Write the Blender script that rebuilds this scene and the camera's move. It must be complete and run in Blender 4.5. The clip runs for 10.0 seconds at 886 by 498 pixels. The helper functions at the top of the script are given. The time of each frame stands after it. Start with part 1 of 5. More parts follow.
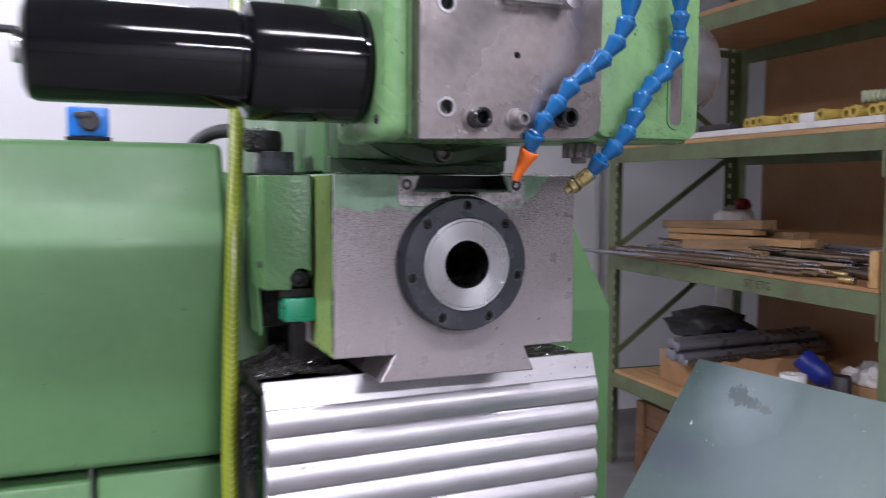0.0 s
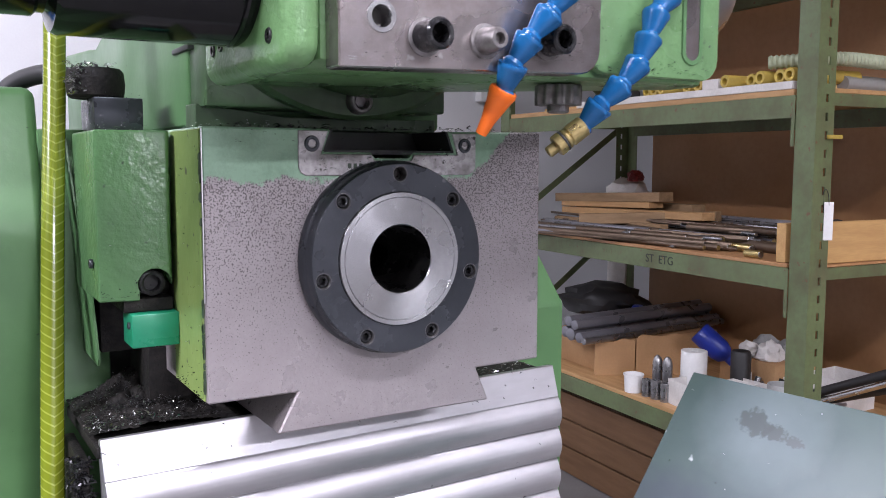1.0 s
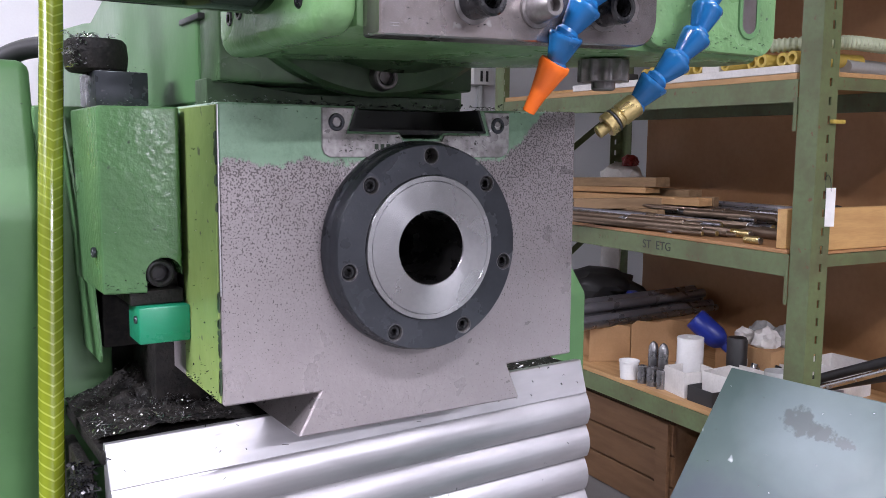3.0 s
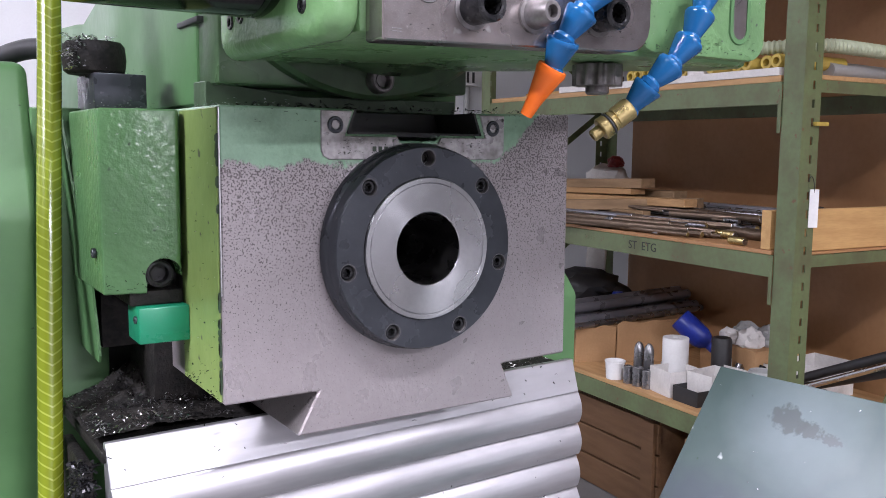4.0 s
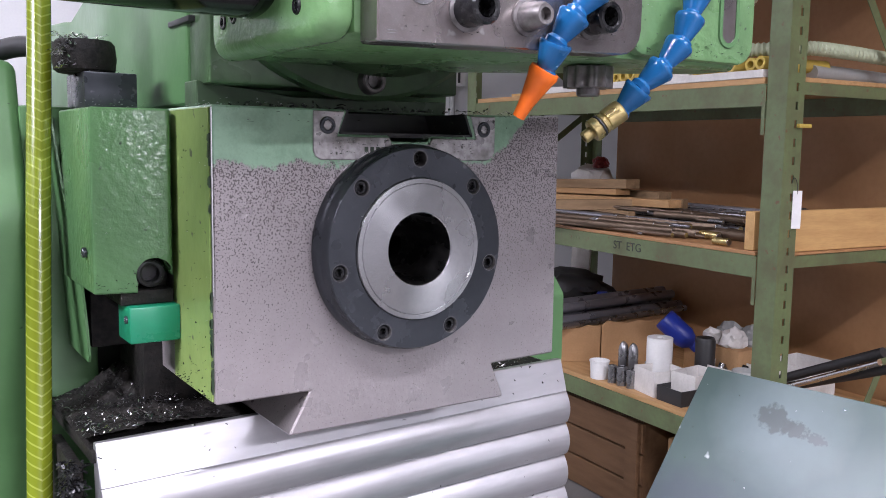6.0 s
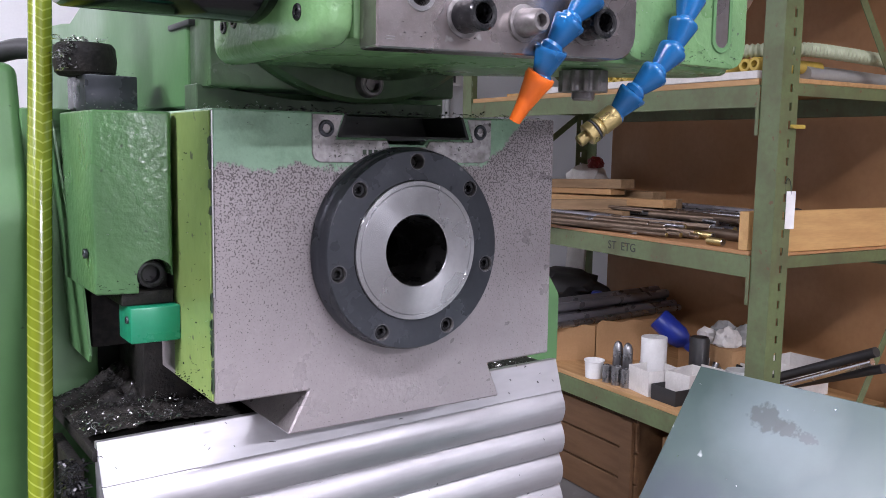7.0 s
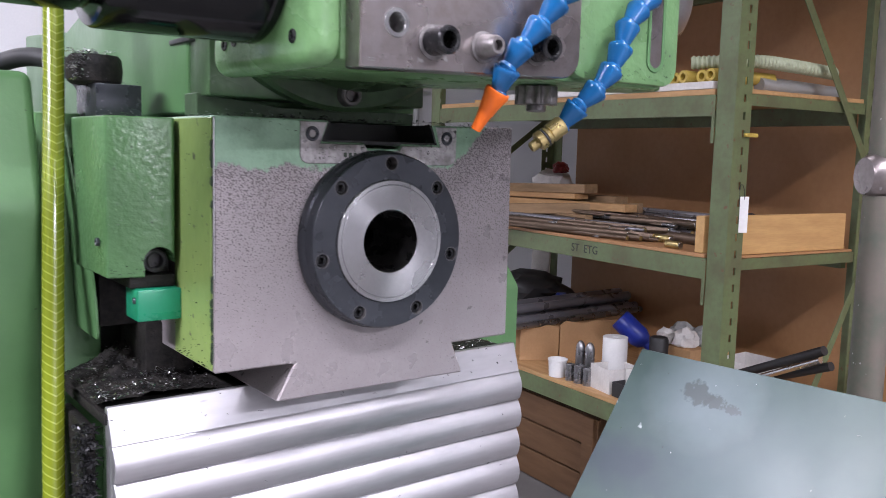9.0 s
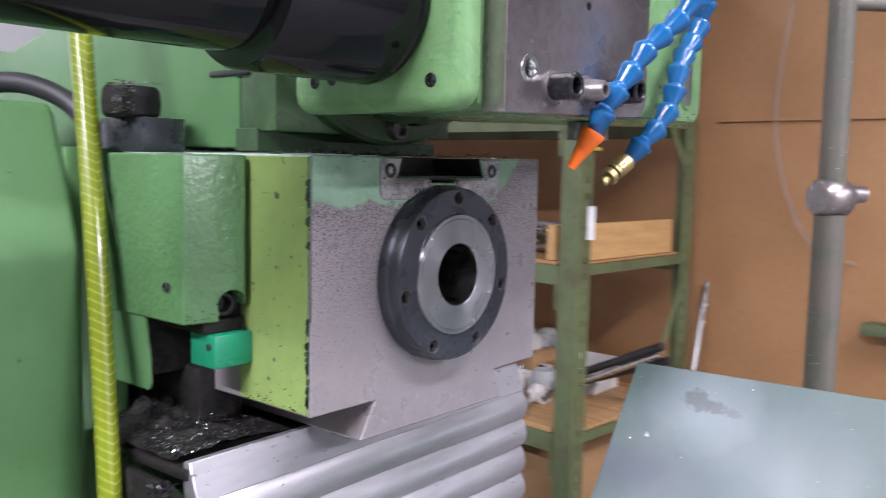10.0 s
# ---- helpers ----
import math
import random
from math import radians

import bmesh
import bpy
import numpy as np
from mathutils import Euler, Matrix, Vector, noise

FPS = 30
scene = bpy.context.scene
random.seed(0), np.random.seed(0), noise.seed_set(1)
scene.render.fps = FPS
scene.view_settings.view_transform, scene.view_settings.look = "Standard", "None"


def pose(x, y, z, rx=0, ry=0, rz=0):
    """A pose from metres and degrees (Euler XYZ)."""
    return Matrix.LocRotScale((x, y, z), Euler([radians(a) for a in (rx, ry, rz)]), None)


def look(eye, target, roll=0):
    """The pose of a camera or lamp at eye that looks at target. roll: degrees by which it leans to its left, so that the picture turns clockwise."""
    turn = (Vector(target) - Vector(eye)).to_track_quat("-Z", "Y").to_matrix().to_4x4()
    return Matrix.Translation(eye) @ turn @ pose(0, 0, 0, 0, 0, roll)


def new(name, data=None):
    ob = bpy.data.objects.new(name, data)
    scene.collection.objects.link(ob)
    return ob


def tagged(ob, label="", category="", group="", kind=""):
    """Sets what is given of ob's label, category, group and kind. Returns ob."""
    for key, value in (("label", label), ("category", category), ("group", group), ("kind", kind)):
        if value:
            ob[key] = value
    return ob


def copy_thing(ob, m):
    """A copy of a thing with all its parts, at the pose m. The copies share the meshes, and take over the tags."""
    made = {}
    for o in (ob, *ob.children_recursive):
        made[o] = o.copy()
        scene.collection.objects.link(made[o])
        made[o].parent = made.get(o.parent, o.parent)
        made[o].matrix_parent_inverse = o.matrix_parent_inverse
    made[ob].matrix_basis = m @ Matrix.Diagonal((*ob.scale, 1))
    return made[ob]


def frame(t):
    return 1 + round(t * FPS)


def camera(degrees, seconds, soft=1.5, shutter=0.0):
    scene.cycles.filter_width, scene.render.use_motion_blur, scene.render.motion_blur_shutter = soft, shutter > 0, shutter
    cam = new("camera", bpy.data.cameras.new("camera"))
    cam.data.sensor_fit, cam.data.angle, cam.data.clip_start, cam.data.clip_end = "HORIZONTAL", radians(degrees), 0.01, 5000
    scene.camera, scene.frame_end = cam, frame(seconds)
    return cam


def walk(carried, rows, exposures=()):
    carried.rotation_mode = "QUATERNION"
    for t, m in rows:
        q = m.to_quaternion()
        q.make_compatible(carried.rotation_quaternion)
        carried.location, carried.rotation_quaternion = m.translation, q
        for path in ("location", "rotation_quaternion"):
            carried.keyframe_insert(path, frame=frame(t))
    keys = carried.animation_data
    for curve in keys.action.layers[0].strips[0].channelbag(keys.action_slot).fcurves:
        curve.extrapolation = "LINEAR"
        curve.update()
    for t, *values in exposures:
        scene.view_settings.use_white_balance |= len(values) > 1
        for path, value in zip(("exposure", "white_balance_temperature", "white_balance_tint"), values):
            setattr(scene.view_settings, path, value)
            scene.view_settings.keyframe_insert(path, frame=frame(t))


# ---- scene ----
cam = camera(54.0, 10.0, 0.9, 0.5)
PATH = [
    (0, (-0.338, -0.771, 1.27), (0.432, 1.069, 1.13), 0.4),
    (0.5, (-0.288, -0.605, 1.268), (0.679, 1.138, 1.103), 0.3),
    (1, (-0.269, -0.528, 1.261), (0.751, 1.181, 1.064), 0.2),
    (1.5, (-0.272, -0.496, 1.261), (0.767, 1.199, 1.051), 0.3),
    (2, (-0.278, -0.486, 1.26), (0.751, 1.216, 1.046), 0.3),
    (2.5, (-0.269, -0.474, 1.259), (0.764, 1.223, 1.031), 0.4),
    (4, (-0.282, -0.478, 1.26), (0.793, 1.193, 1.029), 0.6),
    (4.5, (-0.284, -0.478, 1.261), (0.801, 1.186, 1.03), 0.7),
    (5, (-0.284, -0.477, 1.261), (0.806, 1.183, 1.029), 0.9),
    (5.5, (-0.285, -0.477, 1.26), (0.813, 1.179, 1.028), 0.9),
    (7, (-0.292, -0.483, 1.263), (0.822, 1.161, 1.03), 1.0),
    (7.5, (-0.296, -0.49, 1.262), (0.823, 1.152, 1.027), 1.0),
    (8, (-0.303, -0.501, 1.263), (0.82, 1.137, 1.03), 1.0),
    (8.5, (-0.313, -0.513, 1.259), (0.814, 1.123, 1.025), 0.9),
    (9, (-0.338, -0.548, 1.263), (0.837, 1.055, 1.041), 1.6),
    (9.5, (-0.412, -0.546, 1.275), (0.817, 1.018, 1.068), 2.0),
    (9.6, (-0.43, -0.527, 1.272), (0.847, 1.002, 1.086), 1.4),
    (9.8, (-0.47, -0.464, 1.274), (0.927, 0.956, 1.09), 1.0),
    (10, (-0.489, -0.425, 1.278), (1.026, 0.867, 1.084), 1.2),
]
walk(cam, [(t, look(eye, target, roll)) for t, eye, target, roll in PATH],
     [(0, -0.50), (0.6, -0.32), (1.2, -0.10), (8.4, -0.10), (9.0, -0.10), (10, 0.0)])

# ---- light: a workshop under ceiling tubes ----
world = bpy.data.worlds.new("world")
scene.world = world
world.use_nodes = True
world.node_tree.nodes["Background"].inputs[0].default_value = (0.75, 0.85, 1.0, 1)
world.node_tree.nodes["Background"].inputs[1].default_value = 0.006


def ceiling_lamp(x, y, turn, watts, length=1.5):
    data = bpy.data.lights.new("tube_light", "AREA")
    data.shape, data.size, data.size_y = "RECTANGLE", length, 0.22
    data.energy, data.color = watts, (0.88, 0.85, 1.0)
    lamp = new("tube_light", data)
    lamp.matrix_world = pose(x, y, 2.98, 0, 0, turn)


# Fittings are unseen; rack, left and north ones are added to brighten those sides.
LAMPS = [(0.15, -1.4, 0, 130), (0.4, -4.5, 0, 700), (2.0, -3.4, 0, 100), (1.0, 0.2, 86, 12), (-2.6, -0.5, 90, 540), (-0.7, 2.6, 0, 80)]
for lamp in LAMPS:
    ceiling_lamp(*lamp)


# ---- mesh helpers ----
def box(x0, x1, y0, y1, z0, z1, bevel=0.0, seg=2):
    bm = bmesh.new()
    bmesh.ops.create_cube(bm, size=1)
    for v in bm.verts:
        v.co = Vector(((x0 + x1) / 2 + v.co.x * (x1 - x0), (y0 + y1) / 2 + v.co.y * (y1 - y0), (z0 + z1) / 2 + v.co.z * (z1 - z0)))
    if bevel:
        bmesh.ops.bevel(bm, geom=bm.edges[:], offset=bevel, segments=seg, affect="EDGES", profile=0.5)
    return bm


def prism(poly, axis, a, b, bevel=0.0, seg=2):
    """An outline in the two other axes (in x, y, z order), drawn out from a to b along axis."""
    k = "xyz".index(axis)

    def at(p, h):
        c = list(p)
        c.insert(k, h)
        return c
    bm = bmesh.new()
    lo = [bm.verts.new(at(p, a)) for p in poly]
    hi = [bm.verts.new(at(p, b)) for p in poly]
    n = len(poly)
    bm.faces.new(lo)
    bm.faces.new(hi[::-1])
    for i in range(n):
        bm.faces.new((lo[i], hi[i], hi[(i + 1) % n], lo[(i + 1) % n]))
    bmesh.ops.recalc_face_normals(bm, faces=bm.faces[:])
    if bevel:
        bmesh.ops.bevel(bm, geom=bm.edges[:], offset=bevel, segments=seg, affect="EDGES", profile=0.5)
    return bm


def soft_box(x0, x1, y0, y1, z0, z1, axis, big, small):
    """A block whose edges along one axis are rounded widely and all others a little."""
    bm = box(x0, x1, y0, y1, z0, z1)
    k = "xyz".index(axis)
    edges = [e for e in bm.edges if abs((e.verts[1].co - e.verts[0].co).normalized()[k]) > 0.9]
    bmesh.ops.bevel(bm, geom=edges, offset=big, segments=6, affect="EDGES", profile=0.5, clamp_overlap=True)
    sharp = [e for e in bm.edges if len(e.link_faces) == 2 and e.calc_face_angle(0) > radians(40)]
    bmesh.ops.bevel(bm, geom=sharp, offset=small, segments=4, affect="EDGES", profile=0.5, clamp_overlap=True)
    return bm


def rounded(x0, x1, z0, z1, r, n=5):
    """A rectangle's outline with round corners."""
    out = []
    for cx, cz, a0 in ((x1 - r, z1 - r, 0), (x0 + r, z1 - r, 90), (x0 + r, z0 + r, 180), (x1 - r, z0 + r, 270)):
        for i in range(n + 1):
            a = radians(a0 + 90 * i / n)
            out.append((cx + r * math.cos(a), cz + r * math.sin(a)))
    return out


def lathe(profile, m=None, seg=48, cap=True):
    """Turns a profile of (radius, height) round z, then moves it by m."""
    bm = bmesh.new()
    rings = []
    for r, h in profile:
        if r < 1e-6:
            rings.append([bm.verts.new((0, 0, h))])
        else:
            rings.append([bm.verts.new((r * math.cos(2 * math.pi * i / seg), r * math.sin(2 * math.pi * i / seg), h)) for i in range(seg)])
    for a, b in zip(rings, rings[1:]):
        for i in range(seg):
            j = (i + 1) % seg
            if len(a) == 1 and len(b) > 1:
                bm.faces.new((a[0], b[j], b[i]))
            elif len(b) == 1 and len(a) > 1:
                bm.faces.new((a[i], a[j], b[0]))
            elif len(a) > 1:
                bm.faces.new((a[i], a[j], b[j], b[i]))
    bmesh.ops.recalc_face_normals(bm, faces=bm.faces[:])
    if m is not None:
        bm.transform(m)
    return bm


def smooth_path(points, n=8):
    pts = [Vector(p) for p in points]
    pts = [2 * pts[0] - pts[1]] + pts + [2 * pts[-1] - pts[-2]]
    out = []
    for i in range(1, len(pts) - 2):
        p0, p1, p2, p3 = pts[i - 1:i + 3]
        for k in range(n):
            t = k / n
            out.append(0.5 * (2 * p1 + (p2 - p0) * t + (2 * p0 - 5 * p1 + 4 * p2 - p3) * t * t + (3 * p1 - p0 - 3 * p2 + p3) * t ** 3))
    return out + [pts[-2]]


def tube(points, r, seg=14, n=8, ripple=0.0):
    path = smooth_path(points, n)
    bm = bmesh.new()
    side = Vector((0.3, 0.9, 0.1))
    rings = []
    for i, p in enumerate(path):
        d = (path[min(i + 1, len(path) - 1)] - path[max(i - 1, 0)]).normalized()
        side = (side - d * side.dot(d)).normalized()
        up = d.cross(side)
        rr = r + ripple * (i % 2)
        rings.append([bm.verts.new(p + rr * (math.cos(2 * math.pi * k / seg) * side + math.sin(2 * math.pi * k / seg) * up)) for k in range(seg)])
    for a, b in zip(rings, rings[1:]):
        for k in range(seg):
            bm.faces.new((a[k], a[(k + 1) % seg], b[(k + 1) % seg], b[k]))
    bm.faces.new(rings[0][::-1])
    bm.faces.new(rings[-1])
    bmesh.ops.recalc_face_normals(bm, faces=bm.faces[:])
    return bm


def joined(*parts):
    bm = parts[0]
    for other in parts[1:]:
        me = bpy.data.meshes.new("tmp")
        other.to_mesh(me)
        other.free()
        bm.from_mesh(me)
        bpy.data.meshes.remove(me)
    return bm


def mesh_of(name, bm, material, sharp=35):
    me = bpy.data.meshes.new(name)
    bm.to_mesh(me)
    bm.free()
    me.polygons.foreach_set("use_smooth", [True] * len(me.polygons))
    me.set_sharp_from_angle(angle=radians(sharp))
    if material:
        me.materials.append(material)
    return me


def part(name, bm, material, parent, label="", m=None):
    ob = new(name, mesh_of(name, bm, material))
    ob.parent = parent
    if m is not None:
        ob.matrix_basis = m
    return tagged(ob, label)


def thing(name, bm, material, label, category, group="", kind="", m=None):
    ob = new(name, mesh_of(name, bm, material) if bm else None)
    if m is not None:
        ob.matrix_basis = m
    return tagged(ob, label, category, group, kind)


def cut(ob, *tools):
    """Cuts the tools' shapes out of ob's mesh for good."""
    for bm in tools:
        tool = new("tool", mesh_of("tool", bm, None))
        mod = ob.modifiers.new("cut", "BOOLEAN")
        mod.object, mod.solver = tool, "EXACT"
        bpy.context.view_layer.update()
        me = bpy.data.meshes.new_from_object(ob.evaluated_get(bpy.context.evaluated_depsgraph_get()))
        ob.modifiers.clear()
        old = ob.data
        ob.data = me
        bpy.data.meshes.remove(old)
        spent = tool.data
        bpy.data.objects.remove(tool)
        bpy.data.meshes.remove(spent)
    ob.data.polygons.foreach_set("use_smooth", [True] * len(ob.data.polygons))
    ob.data.set_sharp_from_angle(angle=radians(35))
    return ob


def along(p, d, up=(0, 0, 1)):
    """A matrix that brings z to the direction d, at p."""
    return Matrix.Translation(p) @ Vector(d).to_track_quat("Z", "Y").to_matrix().to_4x4()


# ---- materials ----
def material(name, base, rough=0.5, metal=0.0, dark=None, amount=0.35, scale=8.0, fine=120.0, bump=0.15, bump_scale=None,
             speck=None, speck_scale=300.0, speck_cut=0.62, stretch=(1, 1, 1), rough_var=0.12, coat=0.0, gap=0.0008, patchy=0.0):
    """Base colour with broad stains, fine grain, optional specks and a fine relief."""
    mt = bpy.data.materials.new(name)
    mt.use_nodes = True
    nt = mt.node_tree
    nd, ln = nt.nodes, nt.links
    bsdf = nd["Principled BSDF"]
    co = nd.new("ShaderNodeTexCoord")
    mp = nd.new("ShaderNodeMapping")
    mp.inputs["Scale"].default_value = stretch
    ln.new(co.outputs["Object"], mp.inputs[0])

    def grain(sc, detail):
        t = nd.new("ShaderNodeTexNoise")
        t.inputs["Scale"].default_value, t.inputs["Detail"].default_value = sc, detail
        ln.new(mp.outputs[0], t.inputs["Vector"])
        return t.outputs["Fac"]

    def mix(fac, a, b):
        m = nd.new("ShaderNodeMix")
        m.data_type = "RGBA"
        if hasattr(fac, "links"):
            ln.new(fac, m.inputs["Factor"])
        else:
            m.inputs["Factor"].default_value = fac
        ia = [x for x in m.inputs if x.name == "A" and x.type == "RGBA"][0]
        ib = [x for x in m.inputs if x.name == "B" and x.type == "RGBA"][0]
        for sock, val in ((ia, a), (ib, b)):
            if isinstance(val, tuple):
                sock.default_value = (*val, 1)
            else:
                ln.new(val, sock)
        return [x for x in m.outputs if x.type == "RGBA"][0]

    def ranged(fac, lo, hi, to0=0.0, to1=1.0):
        r = nd.new("ShaderNodeMapRange")
        ln.new(fac, r.inputs["Value"])
        for key, val in (("From Min", lo), ("From Max", hi), ("To Min", to0), ("To Max", to1)):
            r.inputs[key].default_value = val
        return r.outputs[0]

    dark = dark or tuple(c * 0.6 for c in base)
    big, small = grain(scale, 5.0), grain(fine, 3.0)
    col = mix(ranged(big, 0.42, 0.68, 0.0, amount), base, dark)
    col = mix(ranged(small, 0.4, 0.7, 0.0, amount * 0.6), col, dark)
    if speck:
        sp = grain(speck_scale, 2.0)
        fac = ranged(sp, speck_cut, speck_cut + 0.06)
        if patchy:
            mul = nd.new("ShaderNodeMath")
            mul.operation = "MULTIPLY"
            ln.new(fac, mul.inputs[0])
            ln.new(ranged(grain(patchy, 3.0), 0.40, 0.58, 0.15, 1.0), mul.inputs[1])
            fac = mul.outputs[0]
        col = mix(fac, col, speck)
    ln.new(col, bsdf.inputs["Base Color"])
    ln.new(ranged(big, 0.3, 0.7, max(0.03, rough - rough_var), min(1.0, rough + rough_var)), bsdf.inputs["Roughness"])
    bsdf.inputs["Metallic"].default_value = metal
    bsdf.inputs["Coat Weight"].default_value = coat
    if bump:
        b = nd.new("ShaderNodeBump")
        b.inputs["Strength"].default_value, b.inputs["Distance"].default_value = bump, gap
        ln.new(grain(bump_scale or fine, 3.0), b.inputs["Height"])
        ln.new(b.outputs[0], bsdf.inputs["Normal"])
    return mt


SOUTH = material("grey_wall_paint", (0.42, 0.42, 0.42), 0.6, dark=(0.34, 0.34, 0.34), scale=2, amount=0.4)
GREEN = material("green_machine_paint", (0.088, 0.195, 0.076), 0.40, dark=(0.062, 0.145, 0.056), scale=9, fine=70, amount=0.4, bump=0.25, bump_scale=120, speck=(0.03, 0.05, 0.03), speck_scale=160, speck_cut=0.745)
GREEN_CAST = material("green_cast_paint", (0.155, 0.295, 0.125), 0.27, dark=(0.085, 0.17, 0.07), scale=14, fine=90, amount=0.45, bump=0.5, bump_scale=230, gap=0.0012, speck=(0.03, 0.045, 0.03), speck_scale=140, speck_cut=0.69)
HAMMERED = material("green_hammered_paint", (0.088, 0.195, 0.076), 0.30, dark=(0.05, 0.12, 0.045), scale=14, fine=90, amount=0.45, bump=0.6, bump_scale=210, gap=0.0014, speck=(0.02, 0.035, 0.02), speck_scale=140, speck_cut=0.70)
# Machine green with recess shade put into it; also colours the dark paint chips.
GREEN_DARK = material("shaded_dark_green_paint", (0.034, 0.062, 0.032), 0.36, dark=(0.013, 0.019, 0.012), scale=20, fine=120, amount=0.7, bump=0.35, bump_scale=160)
LIME = material("yellow_green_paint", (0.23, 0.32, 0.095), 0.36, dark=(0.15, 0.23, 0.075), scale=16, fine=110, amount=0.5, bump=0.25, bump_scale=140, speck=(0.04, 0.05, 0.03), speck_scale=120, speck_cut=0.68)
# Machine green darkened for the shade under the head, with some oil.
GREEN_MID = material("shaded_oily_green_paint", (0.065, 0.12, 0.055), 0.32, dark=(0.028, 0.048, 0.024), scale=22, fine=110, amount=0.65, bump=0.35, bump_scale=150)
OLDWOOD = material("dusty_old_batten", (0.29, 0.185, 0.095), 0.7, dark=(0.16, 0.10, 0.05), scale=9, fine=60, amount=0.65, stretch=(4, 0.5, 4), bump=0.25)
BLACK = material("black_gloss_paint", (0.004, 0.004, 0.005), 0.11, dark=(0.007, 0.007, 0.008), rough_var=0.05, scale=20, bump=0.04, bump_scale=60)
BLACK.node_tree.nodes["Principled BSDF"].inputs["Specular IOR Level"].default_value = 0.32
BLACKOX = material("blackened_steel", (0.052, 0.057, 0.066), 0.29, 0.6, dark=(0.075, 0.08, 0.09), scale=30, fine=220, amount=0.6, bump=0.1, bump_scale=400, speck=(0.16, 0.16, 0.17), speck_scale=130, speck_cut=0.70)
STEEL = material("ground_steel", (0.50, 0.50, 0.51), 0.3, 1.0, dark=(0.36, 0.36, 0.37), scale=25, fine=400, amount=0.4, bump=0.06, bump_scale=700)
TURNED = material("turned_steel", (0.52, 0.52, 0.53), 0.32, 1.0, dark=(0.32, 0.32, 0.33), scale=25, fine=400, amount=0.3, bump=0.03, bump_scale=700)
tangent = TURNED.node_tree.nodes.new("ShaderNodeTangent")
tangent.direction_type, tangent.axis = "RADIAL", "Y"
TURNED.node_tree.links.new(tangent.outputs[0], TURNED.node_tree.nodes["Principled BSDF"].inputs["Tangent"])
TURNED.node_tree.nodes["Principled BSDF"].inputs["Anisotropic"].default_value = 0.8
TURNED.node_tree.nodes["Principled BSDF"].inputs["Anisotropic Rotation"].default_value = 0.25
BRIGHT = material("bright_steel", (0.66, 0.66, 0.66), 0.2, 1.0, dark=(0.45, 0.45, 0.45), scale=40, amount=0.3, bump=0.05, bump_scale=500)
BLACKSCREW = material("black_oiled_screw", (0.016, 0.016, 0.018), 0.24, 0.4, dark=(0.05, 0.05, 0.05), scale=150, amount=0.6, bump=0.05)
GRIMY = material("grimy_steel", (0.25, 0.235, 0.235), 0.38, 0.6, dark=(0.07, 0.062, 0.055), scale=60, fine=260, amount=0.7, bump=0.3, bump_scale=300)
PLATE = material("ground_plate_steel", (0.38, 0.345, 0.34), 0.27, 0.9, dark=(0.17, 0.135, 0.125), scale=14, fine=160, amount=0.55, bump=0.08, bump_scale=500, speck=(0.52, 0.5, 0.5), speck_scale=110, speck_cut=0.71)
ALU = material("brushed_aluminium", (0.50, 0.495, 0.51), 0.40, 0.8, dark=(0.31, 0.30, 0.31), scale=14, fine=90, amount=0.5, bump=0.1, bump_scale=60, stretch=(0.35, 1, 1.6), speck=(0.2, 0.2, 0.2), speck_scale=70, speck_cut=0.74)
TAPER = material("oiled_taper_steel", (0.30, 0.295, 0.29), 0.26, 1.0, dark=(0.12, 0.115, 0.11), scale=50, amount=0.5, bump=0.04)
# Steel darkened so that the shade inside holes is in its colour.
BORE = material("shaded_bore_steel", (0.05, 0.048, 0.045), 0.2, 0.9, dark=(0.01, 0.01, 0.01), scale=50, bump=0.08)
# Black for real oil and grime, and for shade put into the cover's cavities.
OIL_SHADE = material("oily_grime_and_shade", (0.008, 0.008, 0.008), 0.6, dark=(0.028, 0.025, 0.022), scale=60, fine=300, amount=0.8, bump=0.6, bump_scale=420, gap=0.0012)
OIL_SHADE.node_tree.nodes["Principled BSDF"].inputs["Specular IOR Level"].default_value = 0.15
INSERT = material("stained_insert_steel", (0.46, 0.44, 0.44), 0.36, 0.6, dark=(0.075, 0.068, 0.06), scale=60, fine=300, amount=0.7, bump=0.35, bump_scale=300, speck=(0.04, 0.037, 0.033), speck_scale=170, speck_cut=0.66)
CHIP = material("bright_metal_chips", (0.62, 0.62, 0.64), 0.25, 1.0, dark=(0.3, 0.3, 0.3), scale=200, bump=0.0)
BLUE = material("blue_plastic", (0.008, 0.10, 0.27), 0.2, dark=(0.007, 0.075, 0.2), scale=40, bump=0.08, bump_scale=200)
ORANGE = material("orange_plastic", (0.85, 0.16, 0.012), 0.35, dark=(0.7, 0.11, 0.01), scale=60, bump=0.08, bump_scale=200)
BRASS = material("dull_brass", (0.47, 0.37, 0.16), 0.35, 0.85, dark=(0.25, 0.19, 0.09), scale=90, fine=300, amount=0.6, bump=0.15, bump_scale=500)
PLASTIC = material("green_plastic", (0.008, 0.20, 0.10), 0.35, dark=(0.006, 0.14, 0.07), scale=60, bump=0.08)
GUARD = material("grey_green_sheet_paint", (0.060, 0.094, 0.084), 0.50, dark=(0.044, 0.070, 0.062), scale=7, fine=60, amount=0.5, bump=0.08, bump_scale=40, speck=(0.6, 0.62, 0.62), speck_scale=75, speck_cut=0.735, rough_var=0.18)
RACK = material("green_rack_paint", (0.115, 0.155, 0.068), 0.48, dark=(0.085, 0.082, 0.042), scale=9, fine=60, amount=0.65, bump=0.1, speck=(0.13, 0.07, 0.035), speck_scale=45, speck_cut=0.67)
